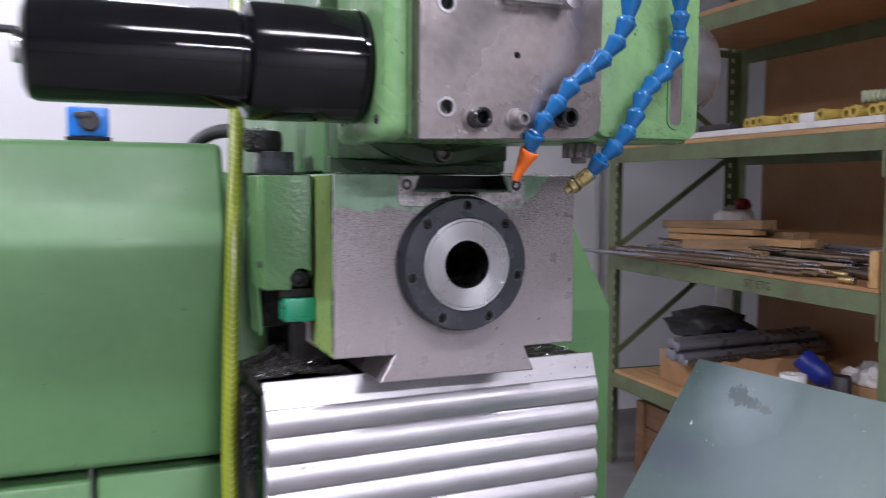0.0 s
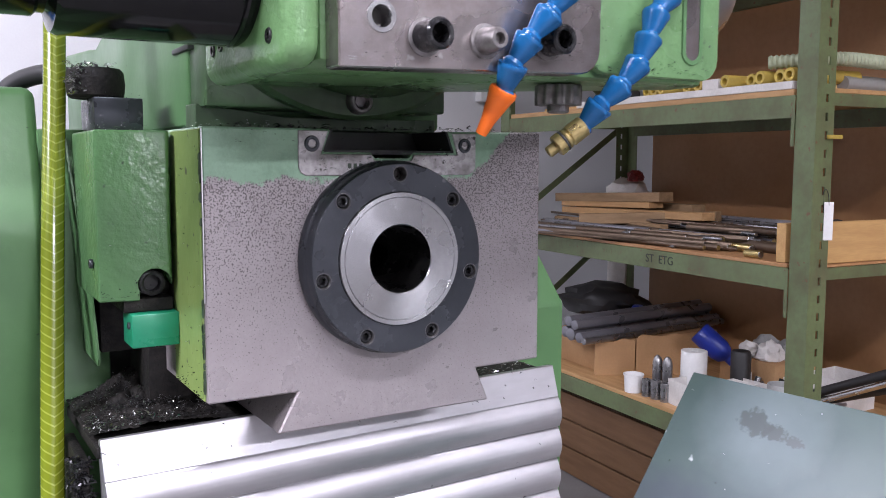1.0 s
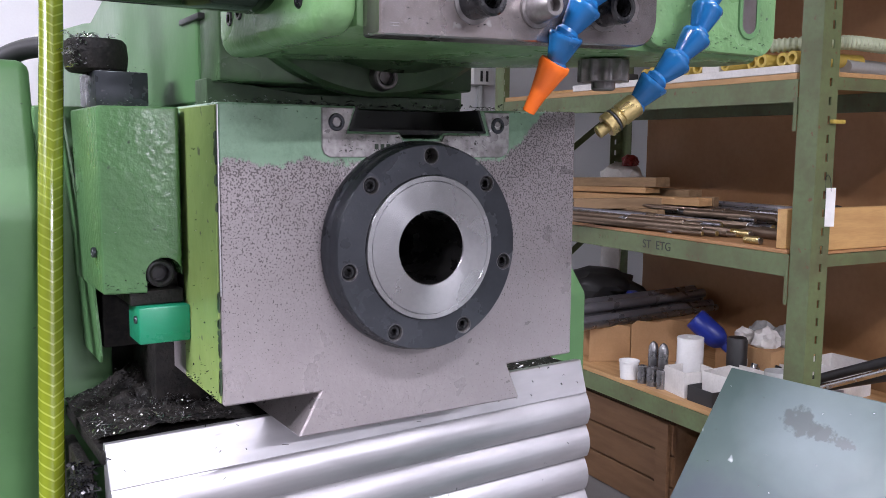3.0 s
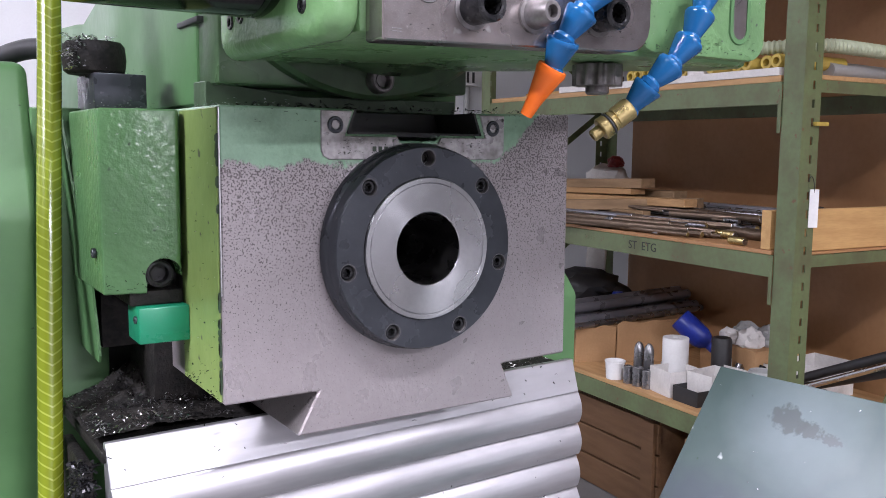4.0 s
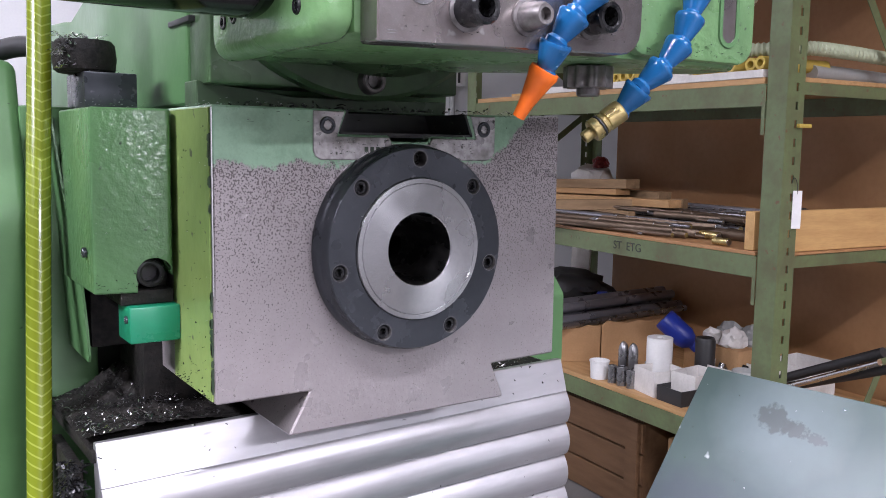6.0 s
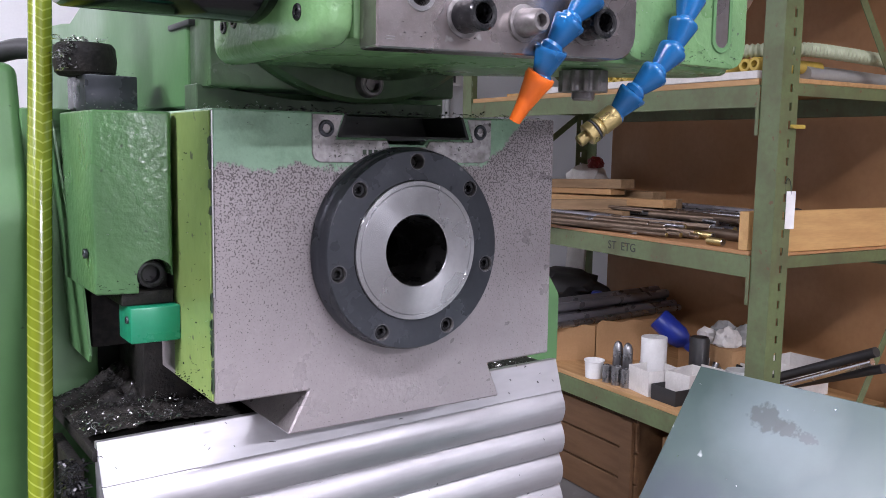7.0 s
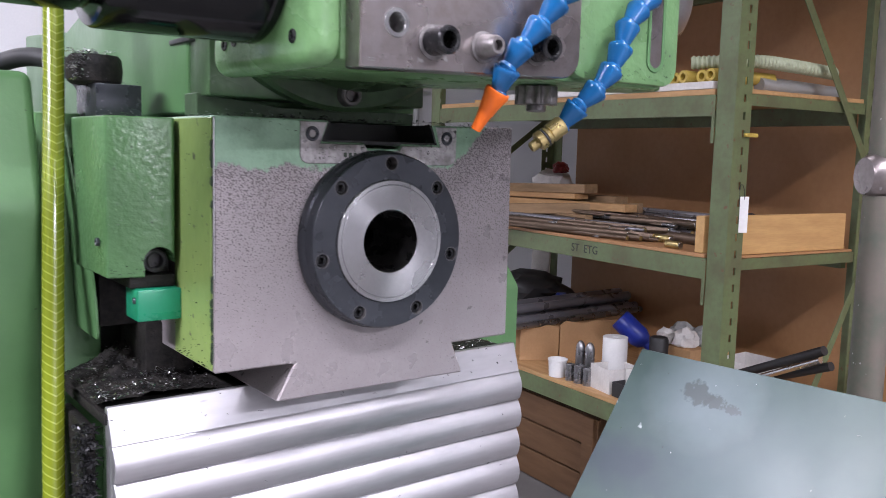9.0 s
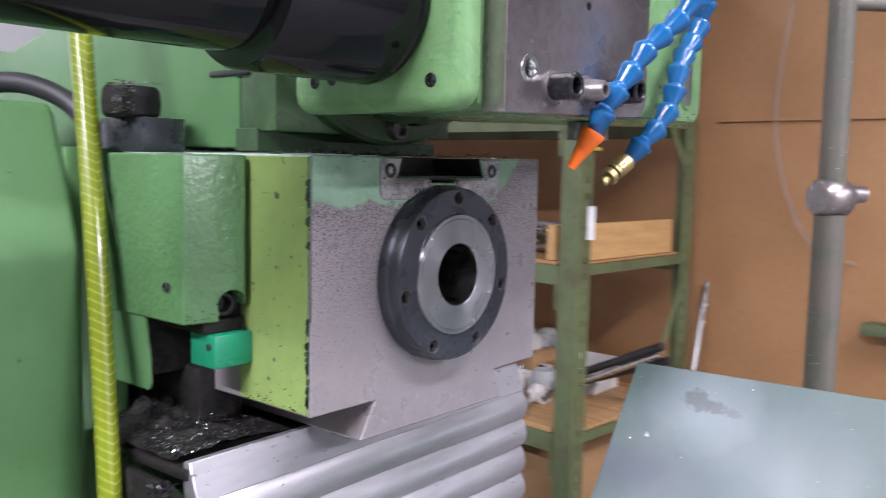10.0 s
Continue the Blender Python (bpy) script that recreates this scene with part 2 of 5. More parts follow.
WOOD = material("pale_board", (0.48, 0.285, 0.125), 0.6, dark=(0.28, 0.155, 0.065), scale=9, fine=60, amount=0.6, stretch=(4, 0.5, 4), bump=0.2)
WOODX = material("pale_board_crosswise", (0.54, 0.335, 0.135), 0.6, dark=(0.36, 0.2, 0.075), scale=9, fine=60, amount=0.5, stretch=(0.5, 4, 4), bump=0.2)
HARD = material("brown_hardboard", (0.39, 0.21, 0.095), 0.55, dark=(0.29, 0.14, 0.055), scale=3, fine=40, amount=0.5, bump=0.1)
WHITEWALL = material("white_wall_panel", (0.72, 0.73, 0.74), 0.6, dark=(0.6, 0.61, 0.63), scale=2, amount=0.35, bump=0.1)
DIMCEIL = material("grey_ceiling_boards", (0.20, 0.20, 0.205), 0.7, dark=(0.13, 0.13, 0.135), scale=2, amount=0.4)
CONCRETE = material("grey_concrete", (0.15, 0.145, 0.14), 0.7, dark=(0.09, 0.085, 0.08), scale=3, amount=0.6, bump=0.3)
WHITE = material("white_plastic", (0.74, 0.74, 0.73), 0.45, dark=(0.6, 0.6, 0.58), scale=20, amount=0.4)
PAPER = material("white_card", (0.66, 0.64, 0.61), 0.75, dark=(0.48, 0.46, 0.43), scale=15, amount=0.5, bump=0.3)
CARD = material("brown_cardboard", (0.40, 0.235, 0.11), 0.75, dark=(0.28, 0.155, 0.07), scale=8, amount=0.5, bump=0.15)
CANMET = material("dull_round_steel", (0.30, 0.30, 0.31), 0.3, 0.9, dark=(0.24, 0.23, 0.22), scale=30, amount=0.2, bump=0.0)
RUSTY = material("bar_stock_steel", (0.17, 0.125, 0.09), 0.45, 0.7, dark=(0.085, 0.055, 0.035), scale=12, fine=90, amount=0.7, stretch=(1, 0.3, 1), bump=0.0)
YELLOWT = material("yellow_tube", (0.50, 0.37, 0.07), 0.5, dark=(0.32, 0.22, 0.05), scale=20, amount=0.5)
# Crate wood with the shade under the rack put into its brown.
DARKWOOD = material("shaded_crate_wood", (0.15, 0.078, 0.034), 0.6, dark=(0.09, 0.045, 0.02), scale=9, fine=60, amount=0.6, stretch=(4, 0.5, 4), bump=0.2)
# Flat black for rubber and dark things, and for shade inside the dovetail slot.
RUBBER_SHADE = material("black_rubber_and_shade", (0.018, 0.018, 0.019), 0.55, dark=(0.03, 0.03, 0.03), bump=0.1)
BLUEP = material("deep_blue_plastic", (0.012, 0.03, 0.26), 0.4, dark=(0.01, 0.02, 0.16))
MAGBLUE = material("blue_enamel", (0.01, 0.16, 0.55), 0.35, dark=(0.008, 0.11, 0.4))
PALEHOSE = material("pale_green_hose", (0.40, 0.44, 0.30), 0.5, dark=(0.28, 0.31, 0.2), scale=30)
GREYPIPE = material("grey_pipe", (0.33, 0.34, 0.33), 0.45, dark=(0.22, 0.22, 0.21), scale=10)
RED = material("dark_red", (0.20, 0.015, 0.015), 0.4)
DARKPIPE = material("dark_oiled_tube", (0.24, 0.24, 0.265), 0.33, 0.6, dark=(0.16, 0.16, 0.175), scale=10, amount=0.2, bump=0.0)
INK = material("black_ink", (0.02, 0.02, 0.02), 0.7, bump=0.0)
TUBEPOST = material("worn_pipe_paint", (0.075, 0.08, 0.06), 0.55, 0.0, dark=(0.12, 0.095, 0.078), scale=18, fine=120, amount=0.8, speck=(0.5, 0.5, 0.5), speck_scale=150, speck_cut=0.72)


def worn_face():
    """Cast iron face: old green paint above, bare pitted iron below a ragged edge."""
    mt = material("worn_cast_face", (0.325, 0.295, 0.30), 0.36, 0.4, dark=(0.225, 0.195, 0.195), scale=34, fine=420, amount=0.32, bump=0.35, bump_scale=330)
    nd, ln = mt.node_tree.nodes, mt.node_tree.links
    bsdf = nd["Principled BSDF"]
    bare = bsdf.inputs["Base Color"].links[0].from_socket
    co = nd.new("ShaderNodeTexCoord")
    sep = nd.new("ShaderNodeSeparateXYZ")
    ln.new(co.outputs["Object"], sep.inputs[0])
    # rust pits, thick in the upper part of the face and rare on the scraped foot
    pits = nd.new("ShaderNodeTexNoise")
    pits.inputs["Scale"].default_value, pits.inputs["Detail"].default_value = 850, 4
    ln.new(co.outputs["Object"], pits.inputs["Vector"])
    limit = nd.new("ShaderNodeMapRange")
    for key, val in (("From Min", 1.14), ("From Max", 1.25), ("To Min", 0.63), ("To Max", 0.492)):
        limit.inputs[key].default_value = val
    ln.new(sep.outputs["Z"], limit.inputs["Value"])
    deep = nd.new("ShaderNodeMath")
    deep.operation = "SUBTRACT"
    ln.new(pits.outputs["Fac"], deep.inputs[0])
    ln.new(limit.outputs[0], deep.inputs[1])
    pit_fac = nd.new("ShaderNodeMapRange")
    for key, val in (("From Min", 0.0), ("From Max", 0.07), ("To Min", 0.0), ("To Max", 0.82)):
        pit_fac.inputs[key].default_value = val
    ln.new(deep.outputs[0], pit_fac.inputs["Value"])
    pm = nd.new("ShaderNodeMix")
    pm.data_type = "RGBA"
    ln.new(pit_fac.outputs[0], pm.inputs["Factor"])
    ln.new(bare, [x for x in pm.inputs if x.name == "A" and x.type == "RGBA"][0])
    [x for x in pm.inputs if x.name == "B" and x.type == "RGBA"][0].default_value = (0.06, 0.05, 0.05, 1)
    bare = [x for x in pm.outputs if x.type == "RGBA"][0]
    rise = nd.new("ShaderNodeMapRange")
    rise.interpolation_type = "SMOOTHSTEP"
    for key, val in (("From Min", 0.062), ("From Max", 0.125), ("To Min", 0.0), ("To Max", 0.052)):
        rise.inputs[key].default_value = val
    ln.new(sep.outputs["X"], rise.inputs["Value"])
    nz = nd.new("ShaderNodeTexNoise")
    nz.inputs["Scale"].default_value, nz.inputs["Detail"].default_value, nz.inputs["Roughness"].default_value = 55, 9, 0.72
    ln.new(co.outputs["Object"], nz.inputs["Vector"])
    wob = nd.new("ShaderNodeMath")
    wob.operation = "MULTIPLY_ADD"
    wob.inputs[1].default_value, wob.inputs[2].default_value = 0.034, 1.2335
    ln.new(nz.outputs["Fac"], wob.inputs[0])
    edge = nd.new("ShaderNodeMath")
    edge.operation = "ADD"
    ln.new(wob.outputs[0], edge.inputs[0])
    ln.new(rise.outputs[0], edge.inputs[1])
    diff = nd.new("ShaderNodeMath")
    diff.operation = "SUBTRACT"
    ln.new(sep.outputs["Z"], diff.inputs[0])
    ln.new(edge.outputs[0], diff.inputs[1])
    fac = nd.new("ShaderNodeMapRange")
    for key, val in (("From Min", -0.0012), ("From Max", 0.0012)):
        fac.inputs[key].default_value = val
    ln.new(diff.outputs[0], fac.inputs["Value"])
    m = nd.new("ShaderNodeMix")
    m.data_type = "RGBA"
    ln.new(fac.outputs[0], m.inputs["Factor"])
    ia = [x for x in m.inputs if x.name == "A" and x.type == "RGBA"][0]
    ib = [x for x in m.inputs if x.name == "B" and x.type == "RGBA"][0]
    ln.new(bare, ia)
    coat = nd.new("ShaderNodeMix")
    coat.data_type = "RGBA"
    worn = nd.new("ShaderNodeMapRange")
    worn.inputs["From Min"].default_value, worn.inputs["From Max"].default_value = 0.42, 0.66
    ln.new(nz.outputs["Fac"], worn.inputs["Value"])
    ln.new(worn.outputs[0], coat.inputs["Factor"])
    [x for x in coat.inputs if x.name == "A" and x.type == "RGBA"][0].default_value = (0.25, 0.41, 0.275, 1)
    [x for x in coat.inputs if x.name == "B" and x.type == "RGBA"][0].default_value = (0.17, 0.285, 0.185, 1)
    ln.new([x for x in coat.outputs if x.type == "RGBA"][0], ib)
    ln.new([x for x in m.outputs if x.type == "RGBA"][0], bsdf.inputs["Base Color"])
    met = nd.new("ShaderNodeMapRange")
    met.inputs["To Min"].default_value, met.inputs["To Max"].default_value = 0.45, 0.0
    ln.new(fac.outputs[0], met.inputs["Value"])
    ln.new(met.outputs[0], bsdf.inputs["Metallic"])
    return mt


FACE = worn_face()


def ragged_spot(mt, centre, radius, colour, strength, ragged, soft=0.5, squash=(1, 1, 1)):
    """A ragged spot of another colour round a place on the thing."""
    nd, ln = mt.node_tree.nodes, mt.node_tree.links
    bsdf = nd["Principled BSDF"]
    under = bsdf.inputs["Base Color"].links[0].from_socket
    co = nd.new("ShaderNodeTexCoord")
    off = nd.new("ShaderNodeVectorMath")
    off.operation = "SUBTRACT"
    off.inputs[1].default_value = centre
    ln.new(co.outputs["Object"], off.inputs[0])
    sq = nd.new("ShaderNodeVectorMath")
    sq.operation = "MULTIPLY"
    sq.inputs[1].default_value = squash
    ln.new(off.outputs[0], sq.inputs[0])
    length = nd.new("ShaderNodeVectorMath")
    length.operation = "LENGTH"
    ln.new(sq.outputs[0], length.inputs[0])
    nz = nd.new("ShaderNodeTexNoise")
    nz.inputs["Scale"].default_value, nz.inputs["Detail"].default_value = 1.6 / radius, 7
    ln.new(co.outputs["Object"], nz.inputs["Vector"])
    wob = nd.new("ShaderNodeMath")
    wob.operation = "MULTIPLY_ADD"
    wob.inputs[1].default_value = ragged * radius
    ln.new(nz.outputs["Fac"], wob.inputs[0])
    ln.new(length.outputs["Value"], wob.inputs[2])
    fac = nd.new("ShaderNodeMapRange")
    edge = radius * (1 + 0.5 * ragged)
    for key, val in (("From Min", edge * (1 - soft)), ("From Max", edge * (1 + soft)), ("To Min", strength), ("To Max", 0.0)):
        fac.inputs[key].default_value = val
    ln.new(wob.outputs[0], fac.inputs["Value"])
    m = nd.new("ShaderNodeMix")
    m.data_type = "RGBA"
    ln.new(fac.outputs[0], m.inputs["Factor"])
    ia = [x for x in m.inputs if x.name == "A" and x.type == "RGBA"][0]
    ib = [x for x in m.inputs if x.name == "B" and x.type == "RGBA"][0]
    ln.new(under, ia)
    ib.default_value = (*colour, 1)
    ln.new([x for x in m.outputs if x.type == "RGBA"][0], bsdf.inputs["Base Color"])


# broad pale bloom is painted glare; then wiped coolant halo, dark smear and dust patch
ragged_spot(GUARD, (0.245, -0.130, 1.020), 0.060, (0.105, 0.135, 0.148), 0.55, 0.6, 0.8)
ragged_spot(GUARD, (0.268, -0.100, 1.068), 0.030, (0.20, 0.245, 0.255), 0.8, 0.6, 0.7)
ragged_spot(GUARD, (0.222, -0.055, 1.000), 0.030, (0.05, 0.062, 0.08), 0.75, 1.2, 0.35, (1, 0.7, 1.6))
ragged_spot(GUARD, (0.2665, -0.096, 1.0650), 0.0100, (0.085, 0.10, 0.10), 0.9, 2.4, 0.08, (1, 0.75, 1.1))
ragged_spot(GUARD, (0.2684, -0.112, 1.061), 0.0062, (0.085, 0.10, 0.10), 0.9, 2.6, 0.08, (1, 0.6, 1.2))
ragged_spot(GUARD, (0.2706, -0.1285, 1.0575), 0.0040, (0.085, 0.10, 0.10), 0.8, 3.0, 0.08, (1, 0.5, 1.2))


def hose_material():
    """Clear yellow-green hose with a braided net in its wall."""
    mt = bpy.data.materials.new("braided_yellow_hose")
    mt.use_nodes = True
    nd, ln = mt.node_tree.nodes, mt.node_tree.links
    b = nd["Principled BSDF"]
    uv = nd.new("ShaderNodeUVMap")
    sep = nd.new("ShaderNodeSeparateXYZ")
    ln.new(uv.outputs[0], sep.inputs[0])
    turn = nd.new("ShaderNodeMath")
    turn.operation = "PINGPONG"
    turn.inputs[1].default_value = 0.25
    shift = nd.new("ShaderNodeMath")
    shift.inputs[1].default_value = 0.27
    ln.new(sep.outputs["X"], shift.inputs[0])
    ln.new(shift.outputs[0], turn.inputs[0])
    a = nd.new("ShaderNodeMath")
    a.operation = "MULTIPLY_ADD"
    a.inputs[1].default_value = -4.2
    ln.new(turn.outputs[0], a.inputs[0])
    ln.new(sep.outputs["Y"], a.inputs[2])
    f = nd.new("ShaderNodeMath")
    f.operation = "PINGPONG"
    f.inputs[1].default_value = 0.5
    ln.new(a.outputs[0], f.inputs[0])
    mx = nd.new("ShaderNodeMapRange")
    mx.inputs["From Min"].default_value, mx.inputs["From Max"].default_value = 0.13, 0.05
    ln.new(f.outputs[0], mx.inputs["Value"])
    m = nd.new("ShaderNodeMix")
    m.data_type = "RGBA"
    ln.new(mx.outputs[0], m.inputs["Factor"])
    ia = [x for x in m.inputs if x.name == "A" and x.type == "RGBA"][0]
    ib = [x for x in m.inputs if x.name == "B" and x.type == "RGBA"][0]
    ia.default_value, ib.default_value = (0.15, 0.19, 0.010, 1), (0.25, 0.30, 0.045, 1)
    ln.new([x for x in m.outputs if x.type == "RGBA"][0], b.inputs["Base Color"])
    b.inputs["Roughness"].default_value = 0.25
    b.inputs["Coat Weight"].default_value = 0.4
    b.inputs["Coat Roughness"].default_value = 0.08
    return mt


HOSE = hose_material()


def glass_tube_material():
    mt = bpy.data.materials.new("clear_plastic_tube")
    mt.use_nodes = True
    b = mt.node_tree.nodes["Principled BSDF"]
    b.inputs["Base Color"].default_value = (0.9, 0.9, 0.9, 1)
    b.inputs["Roughness"].default_value = 0.12
    b.inputs["Transmission Weight"].default_value = 0.9
    b.inputs["IOR"].default_value = 1.06
    return mt


CLEAR = glass_tube_material()

# ---- the room ----
RACKPOSE = pose(1.80, 0.985, 0, 0, 0, -4)
thing("floor", box(-6.0, 7.0, -6.0, 3.4, -0.1, 0), CONCRETE, "grey concrete workshop floor", "floor", kind="structure")
thing("ceiling", box(-6.0, 7.0, -6.0, 3.4, 3.0, 3.1), DIMCEIL, "plain grey workshop ceiling", "ceiling", kind="structure")
thing("wall_north", box(-6.0, 7.0, 3.4, 3.5, 0, 3.0), WHITEWALL, "white panel wall behind the machine", "wall", kind="structure")
# South and west walls are unseen; their greys set reflections and bounce light.
thing("wall_south", box(-6.0, 7.0, -6.1, -6.0, 0, 3.0), SOUTH, "unseen grey wall, its tone set for bounce and reflections", "wall", kind="structure")
thing("wall_west", box(-6.1, -6.0, -6.0, 3.4, 0, 3.0), DIMCEIL, "unseen grey wall, its tone set for bounce and reflections", "wall", kind="structure")
wall_east = thing("wall_east", box(0.80, 0.86, -1.3, 1.60, 0, 3.0), HARD, "brown hardboard partition wall behind the rack", "wall", kind="structure", m=RACKPOSE)
# Unseen wall, added in white for neutral reflections in the steel.
thing("wall_east_end", box(7.0, 7.1, -6.0, 3.4, 0, 3.0), WHITEWALL, "unseen white wall added for neutral reflections", "wall", kind="structure")
part("wall_strip", box(0.788, 0.80, -1.3, -0.04, 1.452, 1.464), HARD, wall_east, "dark seam between hardboard sheets")

wall_box = thing("switch_box", box(2.27, 2.40, 3.34, 3.399, 1.585, 1.668, 0.004), WHITE, "white switch box with dark slots on the wall", "switch box")
for x in (2.31, 2.345):
    part("slot", box(x, x + 0.014, 3.3375, 3.342, 1.60, 1.655), RUBBER_SHADE, wall_box)
part("conduit", lathe([(0, 0), (0.016, 0), (0.016, 1.58), (0, 1.58)], Matrix.Translation((2.335, 3.375, 0.003)), 16), GREYPIPE, wall_box, "grey conduit pipe")

# ---- the milling machine ----
mill = thing("milling_machine", None, None, "green universal milling machine with black motor, used and oily", "milling machine")

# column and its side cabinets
# The column's shade in the recess is put into its paint colour.
part("column", box(-0.205, 0.15, 0.235, 0.95, 0, 1.27, 0.01), GREEN_DARK, mill, "machine column, its green darkened for the recess shade")
right_cover = part("right_column_cover", prism([(0.15, 0.0), (0.15, 1.122), (0.262, 1.245), (0.95, 1.245), (0.95, 0.0)], "x", 0.15, 0.277, 0.004), GREEN, mill, "light green column cover with sloped top")
cabinet = part("side_cabinet", prism([(0.152, 0.985), (0.152, 1.214), (0.19, 1.316), (0.275, 1.316), (0.285, 1.306), (0.285, 0.985)], "x", -0.80, -0.1945, 0.008, 3), GREEN, mill, "light green cabinet with sloped upper front")
part("lower_panel", box(-0.327, -0.196, 0.156, 0.80, 0, 0.975, 0.004), GREEN, mill)
part("lower_panel", box(-0.80, -0.333, 0.154, 0.80, 0, 0.973, 0.004), GREEN, mill)
part("recess_panel", box(-0.196, -0.15, 0.175, 0.235, 0, 1.285, 0.002), GREEN, mill)
# This panel's shade under the slide is put into its darker green.
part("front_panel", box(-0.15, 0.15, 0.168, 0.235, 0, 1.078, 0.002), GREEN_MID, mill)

# horizontal spindle slide with its dovetail
outline = [(-0.125, 1.112), (-0.125, 1.2825), (-0.041, 1.2825), (-0.0465, 1.268), (-0.012, 1.268), (-0.010, 1.264), (0.017, 1.264), (0.019, 1.268),
           (0.0525, 1.268), (0.047, 1.2825), (0.1272, 1.2838), (0.128, 1.113), (0.072, 1.112), (0.083, 1.0868), (-0.080, 1.0862), (-0.066, 1.112)]
slide = part("spindle_slide", prism(outline, "y", -0.0045, 0.23, 0.0011, 1), FACE, mill, "worn cast iron slide face, green paint rubbed off")
cut(slide, lathe([(0, -0.25), (0.030, -0.25), (0.030, 0.02), (0, 0.02)], Matrix.Translation((0, 0, 1.1978)) @ Matrix.Rotation(radians(90), 4, "X"), 48))
part("slide_side", box(-0.1262, -0.1248, -0.002, 0.068, 1.1135, 1.2812, 0.0004, 1), LIME, slide, "yellow-green painted side, chipped at the edge")
part("worn_edge", box(-0.1258, -0.1246, -0.0049, -0.0040, 1.175, 1.2815, 0.0003, 1), BRIGHT, slide, "bright worn edge")
rnd = random.Random(4)
for k in range(26):
    z = 1.118 + 0.16 * rnd.random() ** 1.6
    w, h = 0.0012 + 0.0022 * rnd.random(), 0.002 + 0.006 * rnd.random()
    part("paint_chip", prism([(-0.0035 + 0.3 * w * rnd.random(), z), (-0.003 + w, z + 0.25 * h), (-0.003 + 0.8 * w, z + 0.8 * h), (-0.0038, z + h)], "x", -0.1264, -0.1255), GREEN_DARK, slide)

# steel insert round the dovetail slot
half = [(-0.064, 1.2815), (-0.064, 1.258), (-0.0625, 1.2545), (-0.059, 1.2525), (0.063, 1.2525), (0.0675, 1.2545), (0.0695, 1.258), (0.0695, 1.2815),
        (0.050, 1.2815), (0.0545, 1.2665), (0.0195, 1.2665), (0.0175, 1.2625), (-0.0105, 1.2625), (-0.0125, 1.2665), (-0.0485, 1.2665), (-0.0435, 1.2815)]
insert = part("slot_insert", prism(half, "y", -0.0058, -0.004, 0.0004, 1), INSERT, mill, "grey steel insert with a dovetail slot")
# Added filler: closes the slot behind so that it stays dark.
part("slot_filler", box(-0.0480, 0.0540, 0.045, 0.228, 1.2635, 1.2828, 0.0005), RUBBER_SHADE, slide, "added black filler that keeps the slot dark")
# Black sheets on the slot's walls stand for the shade inside it.
for quad in ([(-0.0478, 1.2665), (0.0538, 1.2665), (0.0538, 1.2692), (-0.0478, 1.2692)], [(-0.0468, 1.2675), (-0.0413, 1.2826), (-0.0396, 1.2826), (-0.0451, 1.2675)], [(0.0528, 1.2675), (0.0473, 1.2826), (0.0456, 1.2826), (0.0511, 1.2675)]):
    part("slot_shade", prism(quad, "y", -0.0036, 0.0455), RUBBER_SHADE, slide)
part("maker_bars", joined(*[box(-0.03 + 0.004 * i, -0.0275 + 0.004 * i, -0.0061, -0.0057, 1.2575, 1.2605) for i in range(5)]), GREEN_DARK, insert)


def socket_screw(r, length, dark, hexr=0.55, flare=0.0):
    """A cylindrical screw with a six-sided socket, its head towards +z, its base at 0."""
    prof = [(0, 0), (r * (1 + flare), 0), (r, length * 0.35), (r, length - 0.15 * r), (r * 0.88, length), (r * hexr * 1.16, length), (r * hexr, length - 0.1 * r)]
    head = lathe(prof, seg=24)
    hexa = lathe([(r * hexr, length - 0.1 * r), (r * hexr, length * 0.35), (0, length * 0.35)], Matrix.Rotation(0.2, 4, "Z"), seg=6)
    return joined(head, hexa)


def front(x, y, z):
    """A matrix that turns +z towards the viewer's side of the machine."""
    return Matrix.Translation((x, y, z)) @ Matrix.Rotation(radians(90), 4, "X")


for x in (-0.055, 0.060):
    part("screw", socket_screw(0.0052, 0.0022, BLACKOX), BLACKOX, insert, m=front(x, -0.0048, 1.273))

# flange, spindle nose and taper
M = front(0, 0, 1.1978)
flange = part("spindle_flange", lathe([(0.0445, 0.0), (0.0650, 0.0045), (0.0650, 0.0115), (0.0643, 0.0125), (0.0634, 0.0148), (0.0634, 0.0205), (0.0623, 0.0222), (0.0446, 0.0222), (0.0446, 0.005)], M, 96), BLACKOX, mill, "blackened steel bearing flange with seven screws")
nose = part("spindle_nose", lathe([(0.0442, 0.004), (0.0442, 0.0232), (0.0438, 0.0238), (0.0412, 0.0238), (0.0408, 0.0232), (0.0404, 0.0238), (0.0232, 0.0238), (0.0226, 0.0232)], M, 96), TURNED, mill, "bright turned steel spindle nose")
part("taper_bore", lathe([(0.0226, 0.0232), (0.0125, -0.046), (0.0125, -0.20), (0, -0.20)], M, 64), TAPER, nose, "dark tapered spindle bore")
holes = []
for a in (0, 46.5, 102, 154, 206, 258, 313.5):
    holes.append((0.056 * math.sin(radians(a)), -0.0222, 1.1978 + 0.056 * math.cos(radians(a))))
cut(flange, *[lathe([(0, -0.008), (0.0048, -0.008), (0.0048, 0.004), (0, 0.004)], front(*p), 20) for p in holes])
for k, p in enumerate(holes):
    part("counterbore", lathe([(0.0046, -0.0075), (0.0047, -0.0004), (0.0052, 0.0001), (0.0054, 0.0001), (0.0054, -0.0002)], front(*p), 24), GRIMY, flange)
    part("screw", socket_screw(0.0041, 0.0055 if k else 0.001, BLACKOX, 0.52), BLACKSCREW if k else BORE, flange, m=front(p[0], p[1] + 0.0072, p[2]))

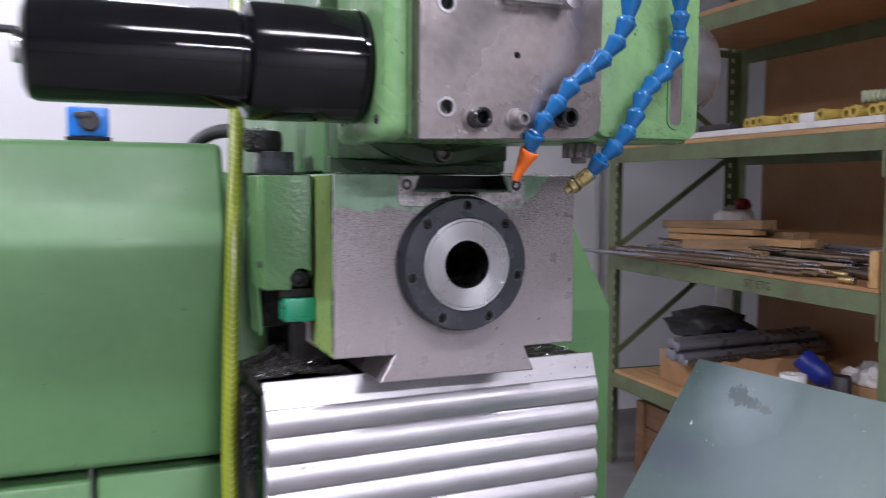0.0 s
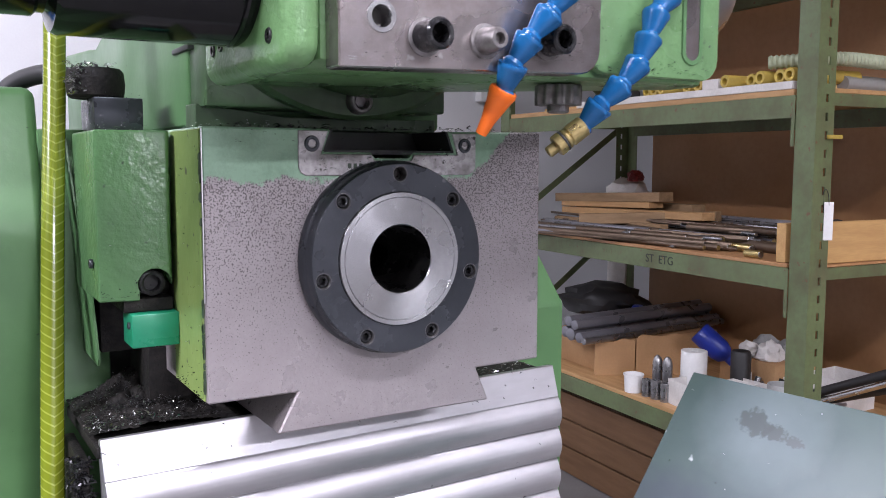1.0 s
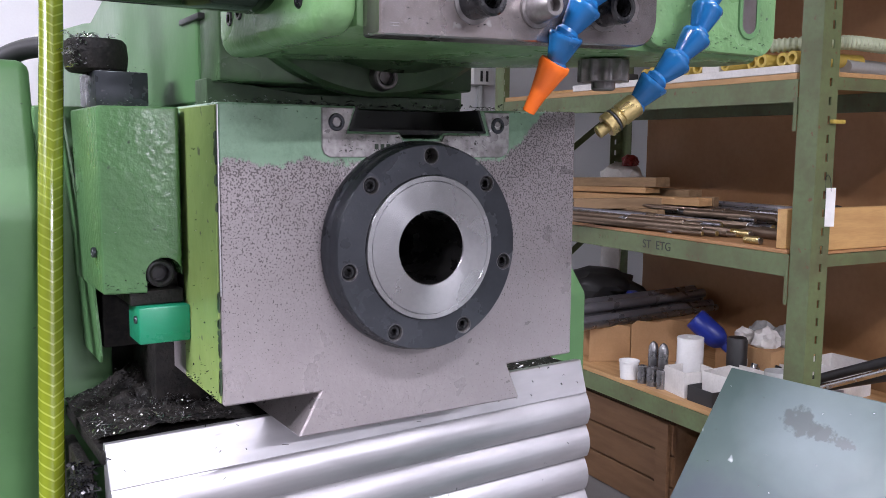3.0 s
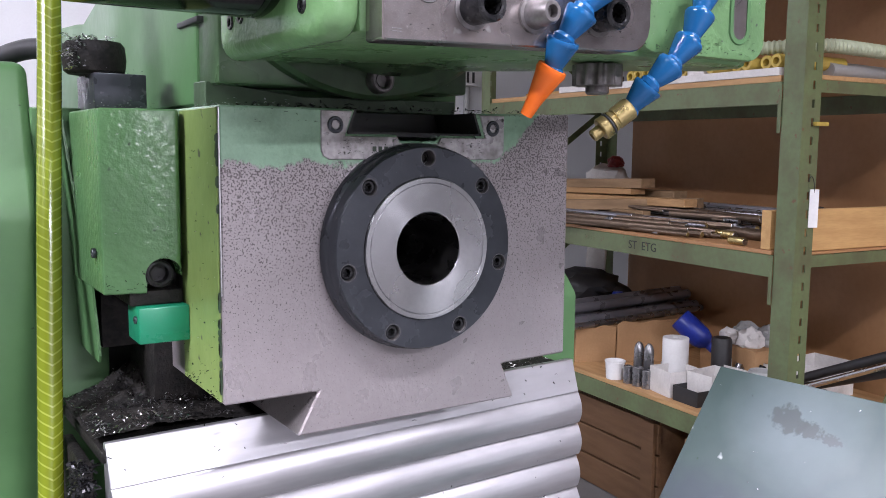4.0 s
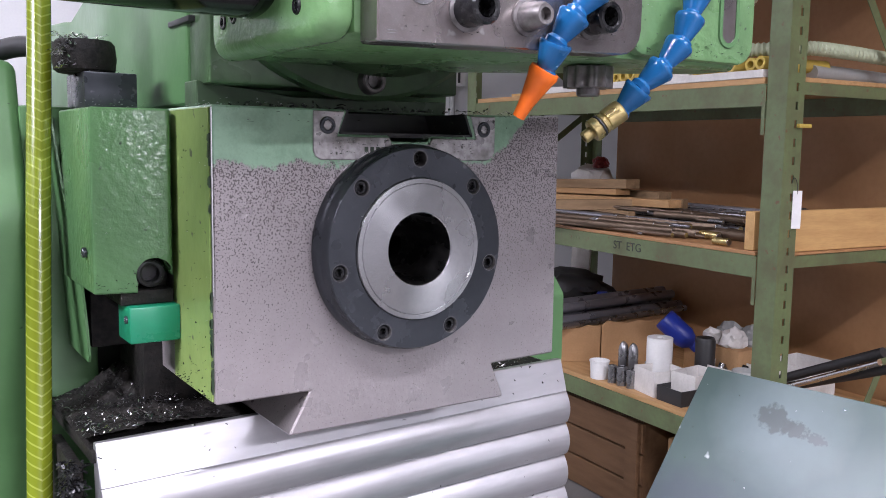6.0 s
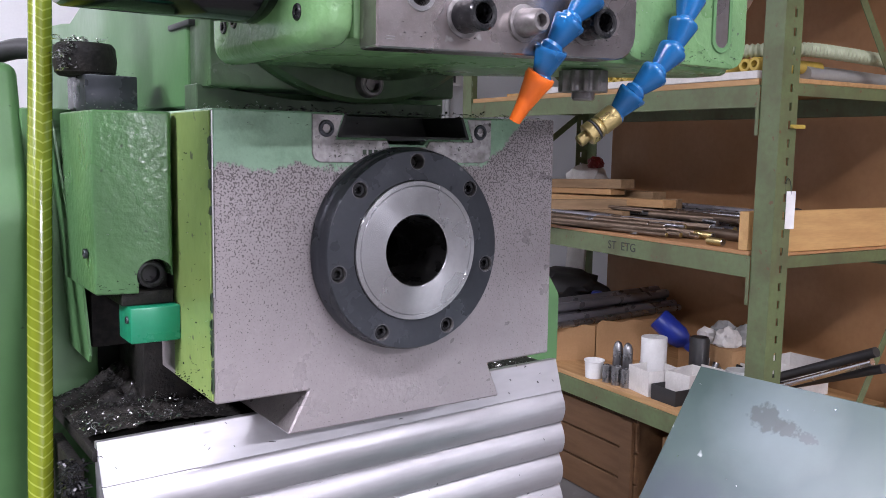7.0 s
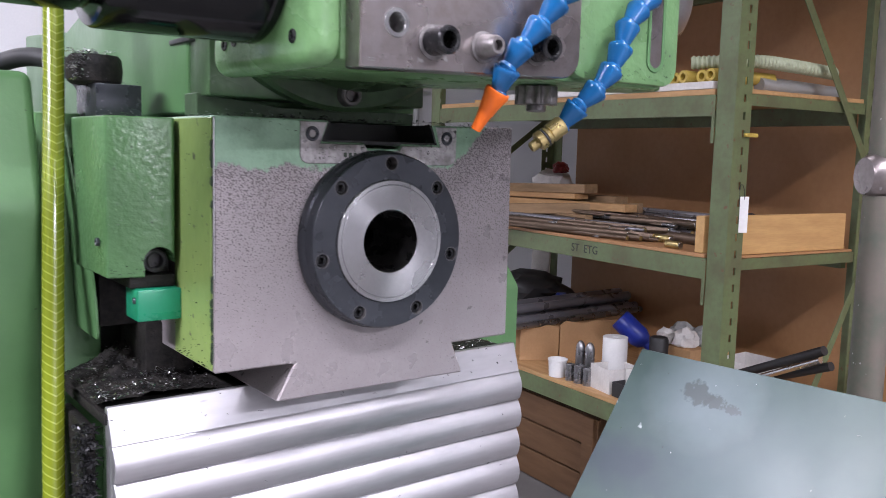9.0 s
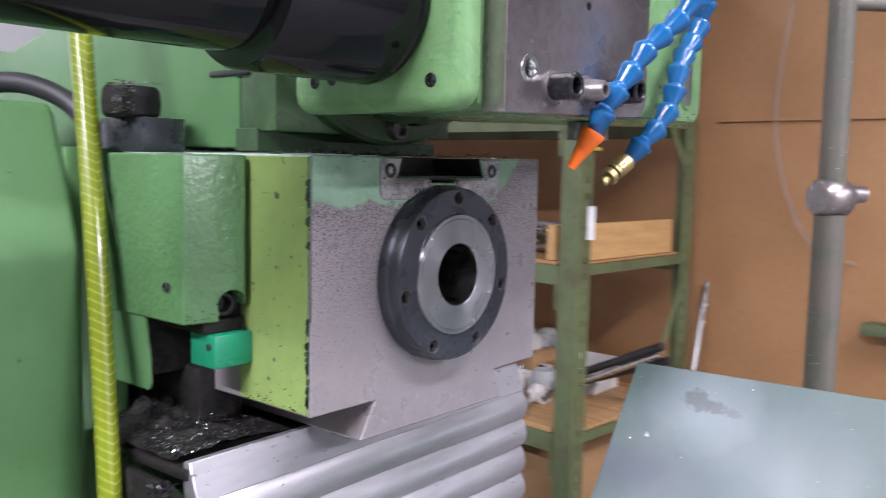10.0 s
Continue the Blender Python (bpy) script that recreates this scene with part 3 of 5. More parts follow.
# telescopic way cover
TILT = pose(0.004, 0.0535, 1.0852, 0, -0.6, 1.3) @ Matrix.Translation((0, -0.0525, -1.0885))
cover = part("way_cover", prism([(0.0445, 1.0625), (0.0525, 1.0885), (0.054, 1.0885), (0.060, 1.0875), (0.060, 0.70), (0.050, 0.70), (0.050, 1.062)], "x", -0.1835, 0.188, 0.0006, 1), ALU, mill, "bright aluminium telescopic way cover", TILT)
for k in range(13):
    z1 = 1.0635 - 0.0273 * k
    prof = []
    for i in range(9):
        t = i / 8
        prof.append((0.0470 - 0.0066 * math.sin(math.pi * (0.04 + 0.80 * t)) - 0.0008 * t, z1 - 0.0267 * t))
    prof += [(0.0440, z1 - 0.0271), (0.0500, z1 - 0.0277), (0.0500, z1)]
    rnd2 = 0.0006 * math.sin(k * 2.3)
    part("slat", prism(prof, "x", -0.1830 + rnd2, 0.1885 + rnd2, 0.0005, 1), ALU, cover)
part("wiper_strip", box(-0.1915, -0.1842, 0.062, 0.13, 0.70, 1.068, 0.002), OIL_SHADE, mill, "oily black wiper strip")
part("swarf_tray", box(-0.186, 0.186, 0.0535, 0.168, 1.0760, 1.0835, 0.001), OIL_SHADE, mill, "oily black tray behind the way cover", TILT)

# box cover on the slide's flank, with bracket and switch
shell = part("slide_cover", prism([(-0.1750, 0.0628), (-0.1310, 0.055), (-0.1285, 0.06), (-0.1285, 0.155), (-0.1750, 0.155)], "z", 1.170, 1.2815, 0.0016, 3), HAMMERED, mill, "green painted box cover, notched at the cable gland")
cut(shell, box(-0.1505, -0.12, 0.04, 0.118, 1.16, 1.1802, 0.002), lathe([(0, -0.06), (0.0108, -0.06), (0.0108, 0.04), (0, 0.04)], front(-0.1405, 0.06, 1.1805), 28))
part("cable_gland", lathe([(0.0, 0.0), (0.0085, 0.0), (0.0085, 0.012), (0.007, 0.0125), (0.0055, 0.0115), (0.0055, 0.004), (0, 0.004)], front(-0.1405, 0.078, 1.1805), 24), RUBBER_SHADE, shell, "black cable gland")
part("cover_screw", socket_screw(0.0032, 0.0022, STEEL), BLACKOX, shell, m=Matrix.Translation((-0.1755, 0.080, 1.194)) @ Matrix.Rotation(radians(-90), 4, "Y"))
sheet = prism([(0.180, 1.28), (0.163, 1.28), (0.136, 1.20), (0.113, 1.168), (0.111, 1.140), (0.112, 1.122), (0.116, 1.117), (0.180, 1.117)], "x", -0.1795, -0.1780)
for v in sheet.verts:
    v.co.x += 0.065 * (1.28 - v.co.z)
part("bracket_sheet", sheet, GREEN, shell, "thin bent sheet bracket")
# Black fill in the notch: the opening's shade and the gland's grime.
part("grime_shade_pocket", box(-0.1503, -0.1265, 0.080, 0.1175, 1.164, 1.1905, 0.001), OIL_SHADE, shell, "black fill for the shade and grime round the cable gland")
# Added black box that stands for the shade in the cavity under the cover.
part("cavity_shade_box", box(-0.166, -0.128, 0.118, 0.174, 1.126, 1.172, 0.001), OIL_SHADE, mill, "added black box for the shade in the cavity under the cover")
switch = part("limit_switch", box(-0.1570, -0.1262, 0.0540, 0.082, 1.1395, 1.1620, 0.0012), PLASTIC, mill, "small green plastic switch block")
part("switch_screw", socket_screw(0.0024, 0.0012, STEEL), BLACKOX, switch, m=Matrix.Translation((-0.1572, 0.060, 1.154)) @ Matrix.Rotation(radians(-90), 4, "Y"))
part("switch_bar", box(-0.160, -0.128, 0.062, 0.118, 1.1622, 1.171, 0.001), OIL_SHADE, switch, "oily steel bar")
part("way_root", box(-0.138, -0.10, 0.10, 0.165, 1.08, 1.13, 0.003), OIL_SHADE, mill, "black slideway block under the slide")
part("way_root", box(-0.066, 0.070, 0.03, 0.168, 1.0835, 1.1125, 0.001), OIL_SHADE, mill)

# clamp block and knob on the cover
clamp = part("clamp_block", box(-0.1635, -0.130, 0.128, 0.185, 1.2825, 1.3065, 0.0008), BLACKOX, mill, "blackened steel clamp block")
knob = [(0, 0), (0.017, 0.0), (0.0195, 0.002), (0.0205, 0.010), (0.0195, 0.019), (0.0175, 0.0215), (0, 0.0215)]
part("clamp_nut", lathe(knob, Matrix.Translation((-0.158, 0.152, 1.3065)), 28), OIL_SHADE, clamp, "black knob smeared with chips")

# overarm with swivel flange and vertical head
arm = part("overarm", prism([(0.097, 1.2865), (0.68, 1.2865), (0.68, 1.395), (0.52, 1.385), (0.47, 1.380), (0.40, 1.394), (0.24, 1.55), (0.097, 1.62)], "x", -0.106, 0.10, 0.004), GREEN, mill, "light green overarm casting")
# Gib, arm face and flanges carry the shade under the head in their green.
part("slide_block", prism([(-0.107, 1.2845), (0.083, 1.2845), (0.083, 1.2945), (-0.04, 1.2935), (-0.107, 1.3010)], "y", 0.075, 0.10, 0.0006, 1), GREEN_MID, arm, "gib plate, green darkened for shade and oil")
part("arm_face", box(-0.104, 0.082, 0.058, 0.0975, 1.2985, 1.56, 0.002), GREEN_MID, arm, "green arm face darkened for shade and oil")
part("arm_clip", box(-0.1085, -0.085, 0.085, 0.13, 1.3385, 1.3425, 0.001), RUBBER_SHADE, arm)
turret = part("swivel_flange", lathe([(0, 0), (0.130, 0), (0.130, 0.010), (0.127, 0.013), (0, 0.013)], front(0.0, 0.0575, 1.4215), 96), GREEN_MID, mill, "round swivel flange, green darkened for shade and oil")
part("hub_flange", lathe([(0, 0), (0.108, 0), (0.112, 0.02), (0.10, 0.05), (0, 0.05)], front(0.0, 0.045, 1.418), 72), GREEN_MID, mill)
part("swivel_bolt", socket_screw(0.0088, 0.009, BLACKOX, 0.62, 0.10), GRIMY, turret, m=front(0.001, 0.0455, 1.3045))

head = part("vertical_head", prism([(-0.094, -0.112), (0.178, -0.112), (0.186, -0.104), (0.186, -0.075), (0.06, 0.030), (0.03, 0.045), (-0.094, 0.045)], "z", 1.3125, 1.62, 0.003), GREEN_CAST, mill, "green cast vertical milling head")
cheek = part("head_cheek", soft_box(-0.1135, -0.0935, -0.117, 0.030, 1.3085, 1.62, "x", 0.014, 0.0085), GREEN_CAST, mill, "rounded green side casting")
plate = part("head_plate", prism([(-0.0905, 1.62), (-0.0905, 1.3085), (-0.088, 1.3080), (0.062, 1.3125), (0.0675, 1.3136), (0.0725, 1.3168), (0.0758, 1.3215), (0.077, 1.327), (0.077, 1.62)], "y", -0.1285, -0.1115, 0.0008, 1), PLATE, mill, "scraped grey steel face plate")
part("right_front", prism(rounded(0.0775, 0.187, 1.3150, 1.62, 0.014, 6), "y", -0.1190, -0.10, 0.0022, 2), GREEN_CAST, head, "light green front of the head")
rim = lathe([(0.0062, 0), (0.0062, 0.0012), (0.0090, 0.0012), (0.0096, 0)], seg=24)
for v in rim.verts:
    if v.co.y > 0:
        v.co.y += 0.062
rim.transform(front(0.1615, -0.1188, 1.3335))
part("slot_rim", rim, GREEN, head)
slotp = lathe([(0.0, 0.0), (0.0062, 0), (0.0062, 0.0008), (0, 0.0008)], seg=24)
for v in slotp.verts:
    if v.co.y > 0.0001:
        v.co.y += 0.062
slotp.transform(front(0.1615, -0.1187, 1.3335))
part("scale_slot", slotp, PLATE, head, "long slot with a worn steel strip")
part("end_dial", lathe([(0, 0), (0.046, 0), (0.048, 0.003), (0.048, 0.018), (0.047, 0.022), (0.046, 0.040), (0.043, 0.048), (0.034, 0.053), (0, 0.054)], Matrix.Translation((0.186, -0.050, 1.390)) @ Matrix.Rotation(radians(90), 4, "Y"), 64), STEEL, head, "bright steel end dial")
for x, y, z, r, l in ((-0.042, -0.1285, 1.326, 0.0082, 0.0175), (0.038, -0.1285, 1.329, 0.0082, 0.0165)):
    sc = part("cap_screw", socket_screw(r, l, BLACKOX, 0.6, 0.0), BLACKSCREW, plate, "blackened socket cap screw", m=front(x, y, z))
    part("washer", lathe([(r, 0), (r * 1.25, 0), (r * 1.25, 0.001), (r, 0.0012)], front(x, y, z), 24), GRIMY, plate)
part("stop_screw", joined(lathe([(0, 0), (0.0078, 0), (0.0074, 0.002), (0.0062, 0.0125), (0.0050, 0.0145), (0.0033, 0.0145), (0.0030, 0.010), (0, 0.010)], seg=24)), GRIMY, plate, "tapered steel stop screw", m=front(-0.0045, -0.1285, 1.3265))
part("washer", lathe([(0.007, 0), (0.0095, 0), (0.0095, 0.001), (0.007, 0.0012)], front(-0.0045, -0.1285, 1.3265), 24), GRIMY, plate)
for x, z, r in ((-0.067, 1.3345, 0.0085), (-0.067, 1.416, 0.0085)):
    cut(plate, lathe([(0, -0.012), (r * 0.66, -0.012), (r * 0.66, 0.01), (0, 0.01)], front(x, -0.1284, z), 24))
    part("bore_ring", lathe([(r * 0.62, -0.010), (r * 0.62, 0.0), (r * 0.68, 0.0008), (r * 0.95, 0.0008), (r, 0)], front(x, -0.1284, z), 32), BRIGHT, plate, "bright chamfered bore")
    part("bore_floor", lathe([(0, 0), (r * 0.6, 0), (r * 0.6, 0.0008), (0, 0.0008)], front(x, -0.1180, z), 24), BORE, plate)
cut(plate, lathe([(0, -0.012), (0.0028, -0.012), (0.0028, 0.01), (0, 0.01)], front(-0.0042, -0.1284, 1.379), 20))
part("clamp_bar", joined(box(-0.018, 0.038, -0.146, -0.1285, 1.4185, 1.428, 0.003), lathe([(0, 0), (0.008, 0), (0.008, 0.012), (0, 0.013)], front(0.035, -0.14, 1.424), 24)), BRIGHT, plate, "bright clamp lever")
for y, z in ((0.006, 1.3285), (-0.010, 1.330), (-0.093, 1.3255)):
    part("cheek_screw", socket_screw(0.0042, 0.0014, BLACKOX, 0.5), BLACKSCREW, cheek, m=Matrix.Translation((-0.1132, y, z)) @ Matrix.Rotation(radians(-90), 4, "Y"))
part("mark", joined(box(-0.0858, -0.0808, -0.1287, -0.1284, 1.3121, 1.3124), box(-0.0858, -0.0808, -0.1287, -0.1284, 1.3134, 1.3137)), STEEL, plate)
gear = [((0.0155 if k % 4 in (0, 1) else 0.0122) * math.cos(2 * math.pi * k / 44), (0.0155 if k % 4 in (0, 1) else 0.0122) * math.sin(2 * math.pi * k / 44)) for k in range(44)]
gear = prism([(0.089 + x, -0.074 + y) for x, y in gear], "z", 1.2985, 1.3115, 0.0004, 1)
teeth = [gear, lathe([(0.0072, 0), (0.0072, -0.0045), (0.006, -0.0055), (0, -0.0055)], Matrix.Translation((0.089, -0.074, 1.2990)), 28)]
part("spindle_gear", joined(*teeth), GRIMY, head, "oily toothed spindle end")

# motor
TURN = Matrix.Translation((-0.113, -0.045, 1.3725)) @ Matrix.Rotation(radians(-90), 4, "Y")
motor = part("motor", lathe([(0, 0), (0.046, 0), (0.0478, 0.003), (0.0478, 0.006), (0.0465, 0.0075), (0.0478, 0.009), (0.0478, 0.095), (0.0465, 0.0975), (0.041, 0.0985), (0.0375, 0.1005), (0.0375, 0.104), (0.0395, 0.106), (0.0395, 0.252), (0.037, 0.258), (0.030, 0.262), (0, 0.263)], TURN, 72), BLACK, mill, "glossy black cylindrical drive motor")
part("end_cap", lathe([(0, 0.262), (0.012, 0.262), (0.012, 0.268), (0, 0.269)], TURN, 32), BRIGHT, motor, "bright metal end stub")
part("motor_lead", tube([(-0.378, -0.045, 1.385), (-0.41, -0.03, 1.386), (-0.50, 0.1, 1.392), (-0.62, 0.3, 1.40)], 0.003), RUBBER_SHADE, motor)


# jointed coolant hoses
def jointed_hose(points, pitch, r):
    path = smooth_path(points, 24)
    at, out, run = path[0], [], 0.0
    for p in path[1:]:
        run += (p - at).length
        if run >= pitch:
            out.append(p)
            run = 0.0
        at = p
    return [path[0]] + out


def segment():
    return lathe([(0.0045, 0.0), (0.0084, 0.0004), (0.0088, 0.0018), (0.0084, 0.0030), (0.0056, 0.0125), (0.0050, 0.0142), (0.0064, 0.0162), (0.0058, 0.0190), (0.003, 0.0198)], seg=24)


SEGMENT = mesh_of("segment", segment(), BLUE)
for pts, nozzle in (([(0.0085, -0.1275, 1.300), (0.012, -0.136, 1.320), (0.025, -0.1425, 1.338), (0.039, -0.149, 1.3585), (0.055, -0.157, 1.372), (0.068, -0.164, 1.389), (0.076, -0.168, 1.410), (0.080, -0.170, 1.445)], "orange"),
                    ([(0.074, -0.117, 1.283), (0.081, -0.125, 1.296), (0.097, -0.132, 1.313), (0.108, -0.134, 1.331), (0.114, -0.133, 1.348), (0.131, -0.131, 1.366), (0.149, -0.131, 1.382), (0.151, -0.136, 1.404), (0.147, -0.142, 1.445)], "brass")):
    line = part("coolant_hose", tube(pts, 0.004, 10, 6), BLUE, mill, "blue jointed plastic coolant hose")
    joints = jointed_hose(pts, 0.0165, 0.006)
    for p, q in zip(joints, joints[1:]):
        ob = new("segment", SEGMENT)
        ob.parent = line
        ob.matrix_basis = along(q, p - q)
    d = Vector(pts[0]) - Vector(pts[1])
    if nozzle == "orange":
        part("nozzle", lathe([(0.0035, 0.0), (0.0078, 0.0005), (0.0082, 0.003), (0.0072, 0.006), (0.0042, 0.020), (0.0033, 0.0285), (0.0022, 0.0285), (0.0022, 0.015), (0, 0.015)], along(Vector(pts[0]) - d.normalized() * 0.002, Vector((-0.006, 0.0115, -0.0215))), 28), ORANGE, line, "orange plastic nozzle")
    else:
        at = along(Vector(pts[0]) - d.normalized() * 0.001, Vector((-0.0195, 0.009, -0.0165)))
        tap = part("nozzle", lathe([(0.0035, 0.0), (0.0060, 0.0), (0.0066, 0.0008), (0.0066, 0.0108), (0.0058, 0.0114), (0.0058, 0.0124), (0.0064, 0.0128), (0.0064, 0.0140), (0.0055, 0.0146), (0.0055, 0.0156), (0.003, 0.016)], at, 32), BRASS, line, "dull brass tap nozzle")
        knurl = lathe([(0.003, 0.0158), (0.0060, 0.0158), (0.0068, 0.0165), (0.0068, 0.0178), (0.0068, 0.0191), (0.0068, 0.0204), (0.0060, 0.0211), (0.0026, 0.0212)], None, 56)
        for i, v in enumerate(knurl.verts):
            if v.co.xy.length > 0.0065 and (i + i // 56) % 2:
                v.co.xy *= 0.89
        knurl.transform(at)
        part("knurled_ring", knurl, BRASS, tap, "knurled brass ring")
        part("nozzle_tip", lathe([(0.0036, 0.021), (0.0036, 0.0265), (0.0030, 0.0272), (0.0022, 0.0272), (0.0020, 0.022), (0, 0.022)], at, 24), BRASS, tap)
        part("o_ring", lathe([(0.0050, 0.0146), (0.0066, 0.0147), (0.0068, 0.0153), (0.0066, 0.0159), (0.0050, 0.0160)], along(Vector(pts[0]) - d.normalized() * 0.001, Vector((-0.0195, 0.009, -0.0165))), 28), RUBBER_SHADE, line, "black rubber ring")

# sheet metal splash guard
K, E, T = Vector((0.267, -0.032, 1.091)), Vector((-0.621, 0.037, -1.0)), Vector((0.228, -1.0, -0.031))
N = E.cross(T).normalized()
guard_bm = bmesh.new()
corners = [K, K + 0.42 * T, K + 0.42 * T + 0.32 * E, K + 0.32 * E]
lo = [guard_bm.verts.new(c) for c in corners]
hi = [guard_bm.verts.new(c + N * (0.0016 if N.z < 0 else -0.0016)) for c in corners]
guard_bm.faces.new(lo)
guard_bm.faces.new(hi[::-1])
for i in range(4):
    guard_bm.faces.new((lo[i], hi[i], hi[(i + 1) % 4], lo[(i + 1) % 4]))
bmesh.ops.recalc_face_normals(guard_bm, faces=guard_bm.faces[:])
bmesh.ops.bevel(guard_bm, geom=guard_bm.edges[:], offset=0.0005, segments=1, affect="EDGES")
guard = part("splash_guard", guard_bm, GUARD, mill, "grey-green sheet metal splash guard, scuffed and wet")

# cable behind the overarm
part("power_cable", tube([(-0.245, 0.37, 1.20), (-0.222, 0.355, 1.285), (-0.203, 0.345, 1.322), (-0.182, 0.33, 1.336), (-0.16, 0.305, 1.336), (-0.14, 0.275, 1.320), (-0.13, 0.25, 1.29)], 0.0085, 14), RUBBER_SHADE, mill, "thick black power cable")

# ---- yellow hose hanging beside the column ----
def hose_mesh(points, r, seg=20):
    path = smooth_path(points, 14)
    bm = bmesh.new()
    uv = bm.loops.layers.uv.new("UVMap")
    side, rings, run, runs = Vector((1, 0.2, 0)), [], 0.0, []
    for i, p in enumerate(path):
        d = (path[min(i + 1, len(path) - 1)] - path[max(i - 1, 0)]).normalized()
        side = (side - d * side.dot(d)).normalized()
        up = d.cross(side)
        rings.append([bm.verts.new(p + r * (math.cos(2 * math.pi * k / seg) * side + math.sin(2 * math.pi * k / seg) * up)) for k in range(seg)])
        run += (p - path[i - 1]).length if i else 0
        runs.append(run / 0.0066)
    for i in range(len(rings) - 1):
        for k in range(seg):
            f = bm.faces.new((rings[i][k], rings[i][(k + 1) % seg], rings[i + 1][(k + 1) % seg], rings[i + 1][k]))
            for loop, (u, v) in zip(f.loops, ((k, i), (k + 1, i), (k + 1, i + 1), (k, i + 1))):
                loop[uv].uv = (u / seg, runs[v])
    bmesh.ops.recalc_face_normals(bm, faces=bm.faces[:])
    return bm


thing("hose", hose_mesh([(-0.215, 0.04, 0.0), (-0.21, 0.06, 0.5), (-0.2055, 0.088, 0.90), (-0.203, 0.105, 1.02), (-0.1925, 0.1385, 1.20), (-0.1825, 0.172, 1.33), (-0.176, 0.20, 1.45), (-0.17, 0.25, 1.60), (-0.14, 0.30, 1.63), (-0.10, 0.31, 1.52)], 0.0078), HOSE, "clear yellow-green braided hose hanging beside the column", "hose")

# magnetic base on the cabinet
mag = thing("magnetic_base", box(-0.348, -0.307, 0.215, 0.262, 1.3205, 1.352, 0.003), MAGBLUE, "blue magnetic base with black dial on the cabinet", "magnetic base")
part("foot", box(-0.350, -0.305, 0.213, 0.264, 1.3165, 1.3207, 0.0005), OIL_SHADE, mag)
part("dial", joined(lathe([(0, 0), (0.0105, 0), (0.0105, 0.006), (0.009, 0.008), (0, 0.008)], front(-0.326, 0.215, 1.337), 32), box(-0.342, -0.324, 0.206, 0.211, 1.339, 1.346, 0.002)), RUBBER_SHADE, mag, "black switch dial")

# ---- standing pipe beside the guard ----
pipe = thing("stand_pipe", lathe([(0, 0), (0.06, 0), (0.06, 0.012), (0.0152, 0.015), (0.0152, 1.235), (0, 1.236)], Matrix.Translation((0.438, -0.150, 0)), 32), TUBEPOST, "worn painted standing pipe with a clamp joint", "pipe")
part("upper_pipe", lathe([(0, 1.236), (0.0131, 1.237), (0.0131, 1.62), (0, 1.62)], Matrix.Translation((0.438, -0.150, 0)), 32), TUBEPOST, pipe, "green painted upper pipe")
part("clamp_joint", joined(lathe([(0, -0.018), (0.016, -0.018), (0.020, -0.012), (0.020, 0.012), (0.016, 0.018), (0, 0.018)], Matrix.Translation((0.438, -0.150, 1.252)) @ Matrix.Rotation(radians(60), 4, "Z") @ Matrix.Rotation(radians(90), 4, "X"), 32), lathe([(0, 0), (0.009, 0), (0.009, 0.016), (0, 0.017)], Matrix.Translation((0.457, -0.163, 1.256)) @ Matrix.Rotation(radians(60), 4, "Z") @ Matrix.Rotation(radians(90), 4, "X"), 24)), PLATE, pipe, "cast clamp joint")
part("branch", tube([(0.438, -0.150, 1.445), (0.465, -0.173, 1.446), (0.55, -0.25, 1.446)], 0.007), TUBEPOST, pipe)

# ---- storage rack ----
RW, RL, RH = 0.70, 1.66, 2.35
rack = thing("storage_rack", None, None, "green slotted-angle storage rack full of bar stock", "rack", m=RACKPOSE)


def angle_post(flip_v, flip_u):
    """An upright of slotted angle: a plain leg along the rack, a slotted leg across it."""
    bm = bmesh.new()
    xs = (0.0, 0.036, 0.046, 0.070)
    zs, z = [], 0.0
    while z < RH:
        zs += [z, z + 0.028]
        z += 0.05
    zs.append(RH)
    grid = [[bm.verts.new((flip_v * x, 0, h)) for x in xs] for h in zs]
    for j in range(len(zs) - 1):
        for i in range(3):
            if i == 1 and j % 2 == 1:
                continue
            bm.faces.new((grid[j][i], grid[j][i + 1], grid[j + 1][i + 1], grid[j + 1][i]))
    geom = bmesh.ops.extrude_face_region(bm, geom=bm.faces[:])
    for v in [g for g in geom["geom"] if isinstance(g, bmesh.types.BMVert)]:
        v.co.y += flip_u * 0.003
    bmesh.ops.recalc_face_normals(bm, faces=bm.faces[:])
    leg = box(0, 0.003, 0.0032, 0.068, 0, RH) if flip_v > 0 else box(-0.003, 0, 0.0032, 0.068, 0, RH)
    if flip_u < 0:
        leg.transform(Matrix.Diagonal((1, -1, 1, 1)))
        bmesh.ops.reverse_faces(leg, faces=leg.faces[:])
    return joined(bm, leg)


for v, u, fv, fu in ((0, 0, 1, 1), (RW, 0, -1, 1), (0, RL, 1, -1), (RW, RL, -1, -1)):
    post = part("post", angle_post(fv, fu), RACK, rack, "green slotted steel upright, paint worn")
    post.location = (v, u, 0)
LEVELS = (0.43, 0.97, 1.45, 1.93)
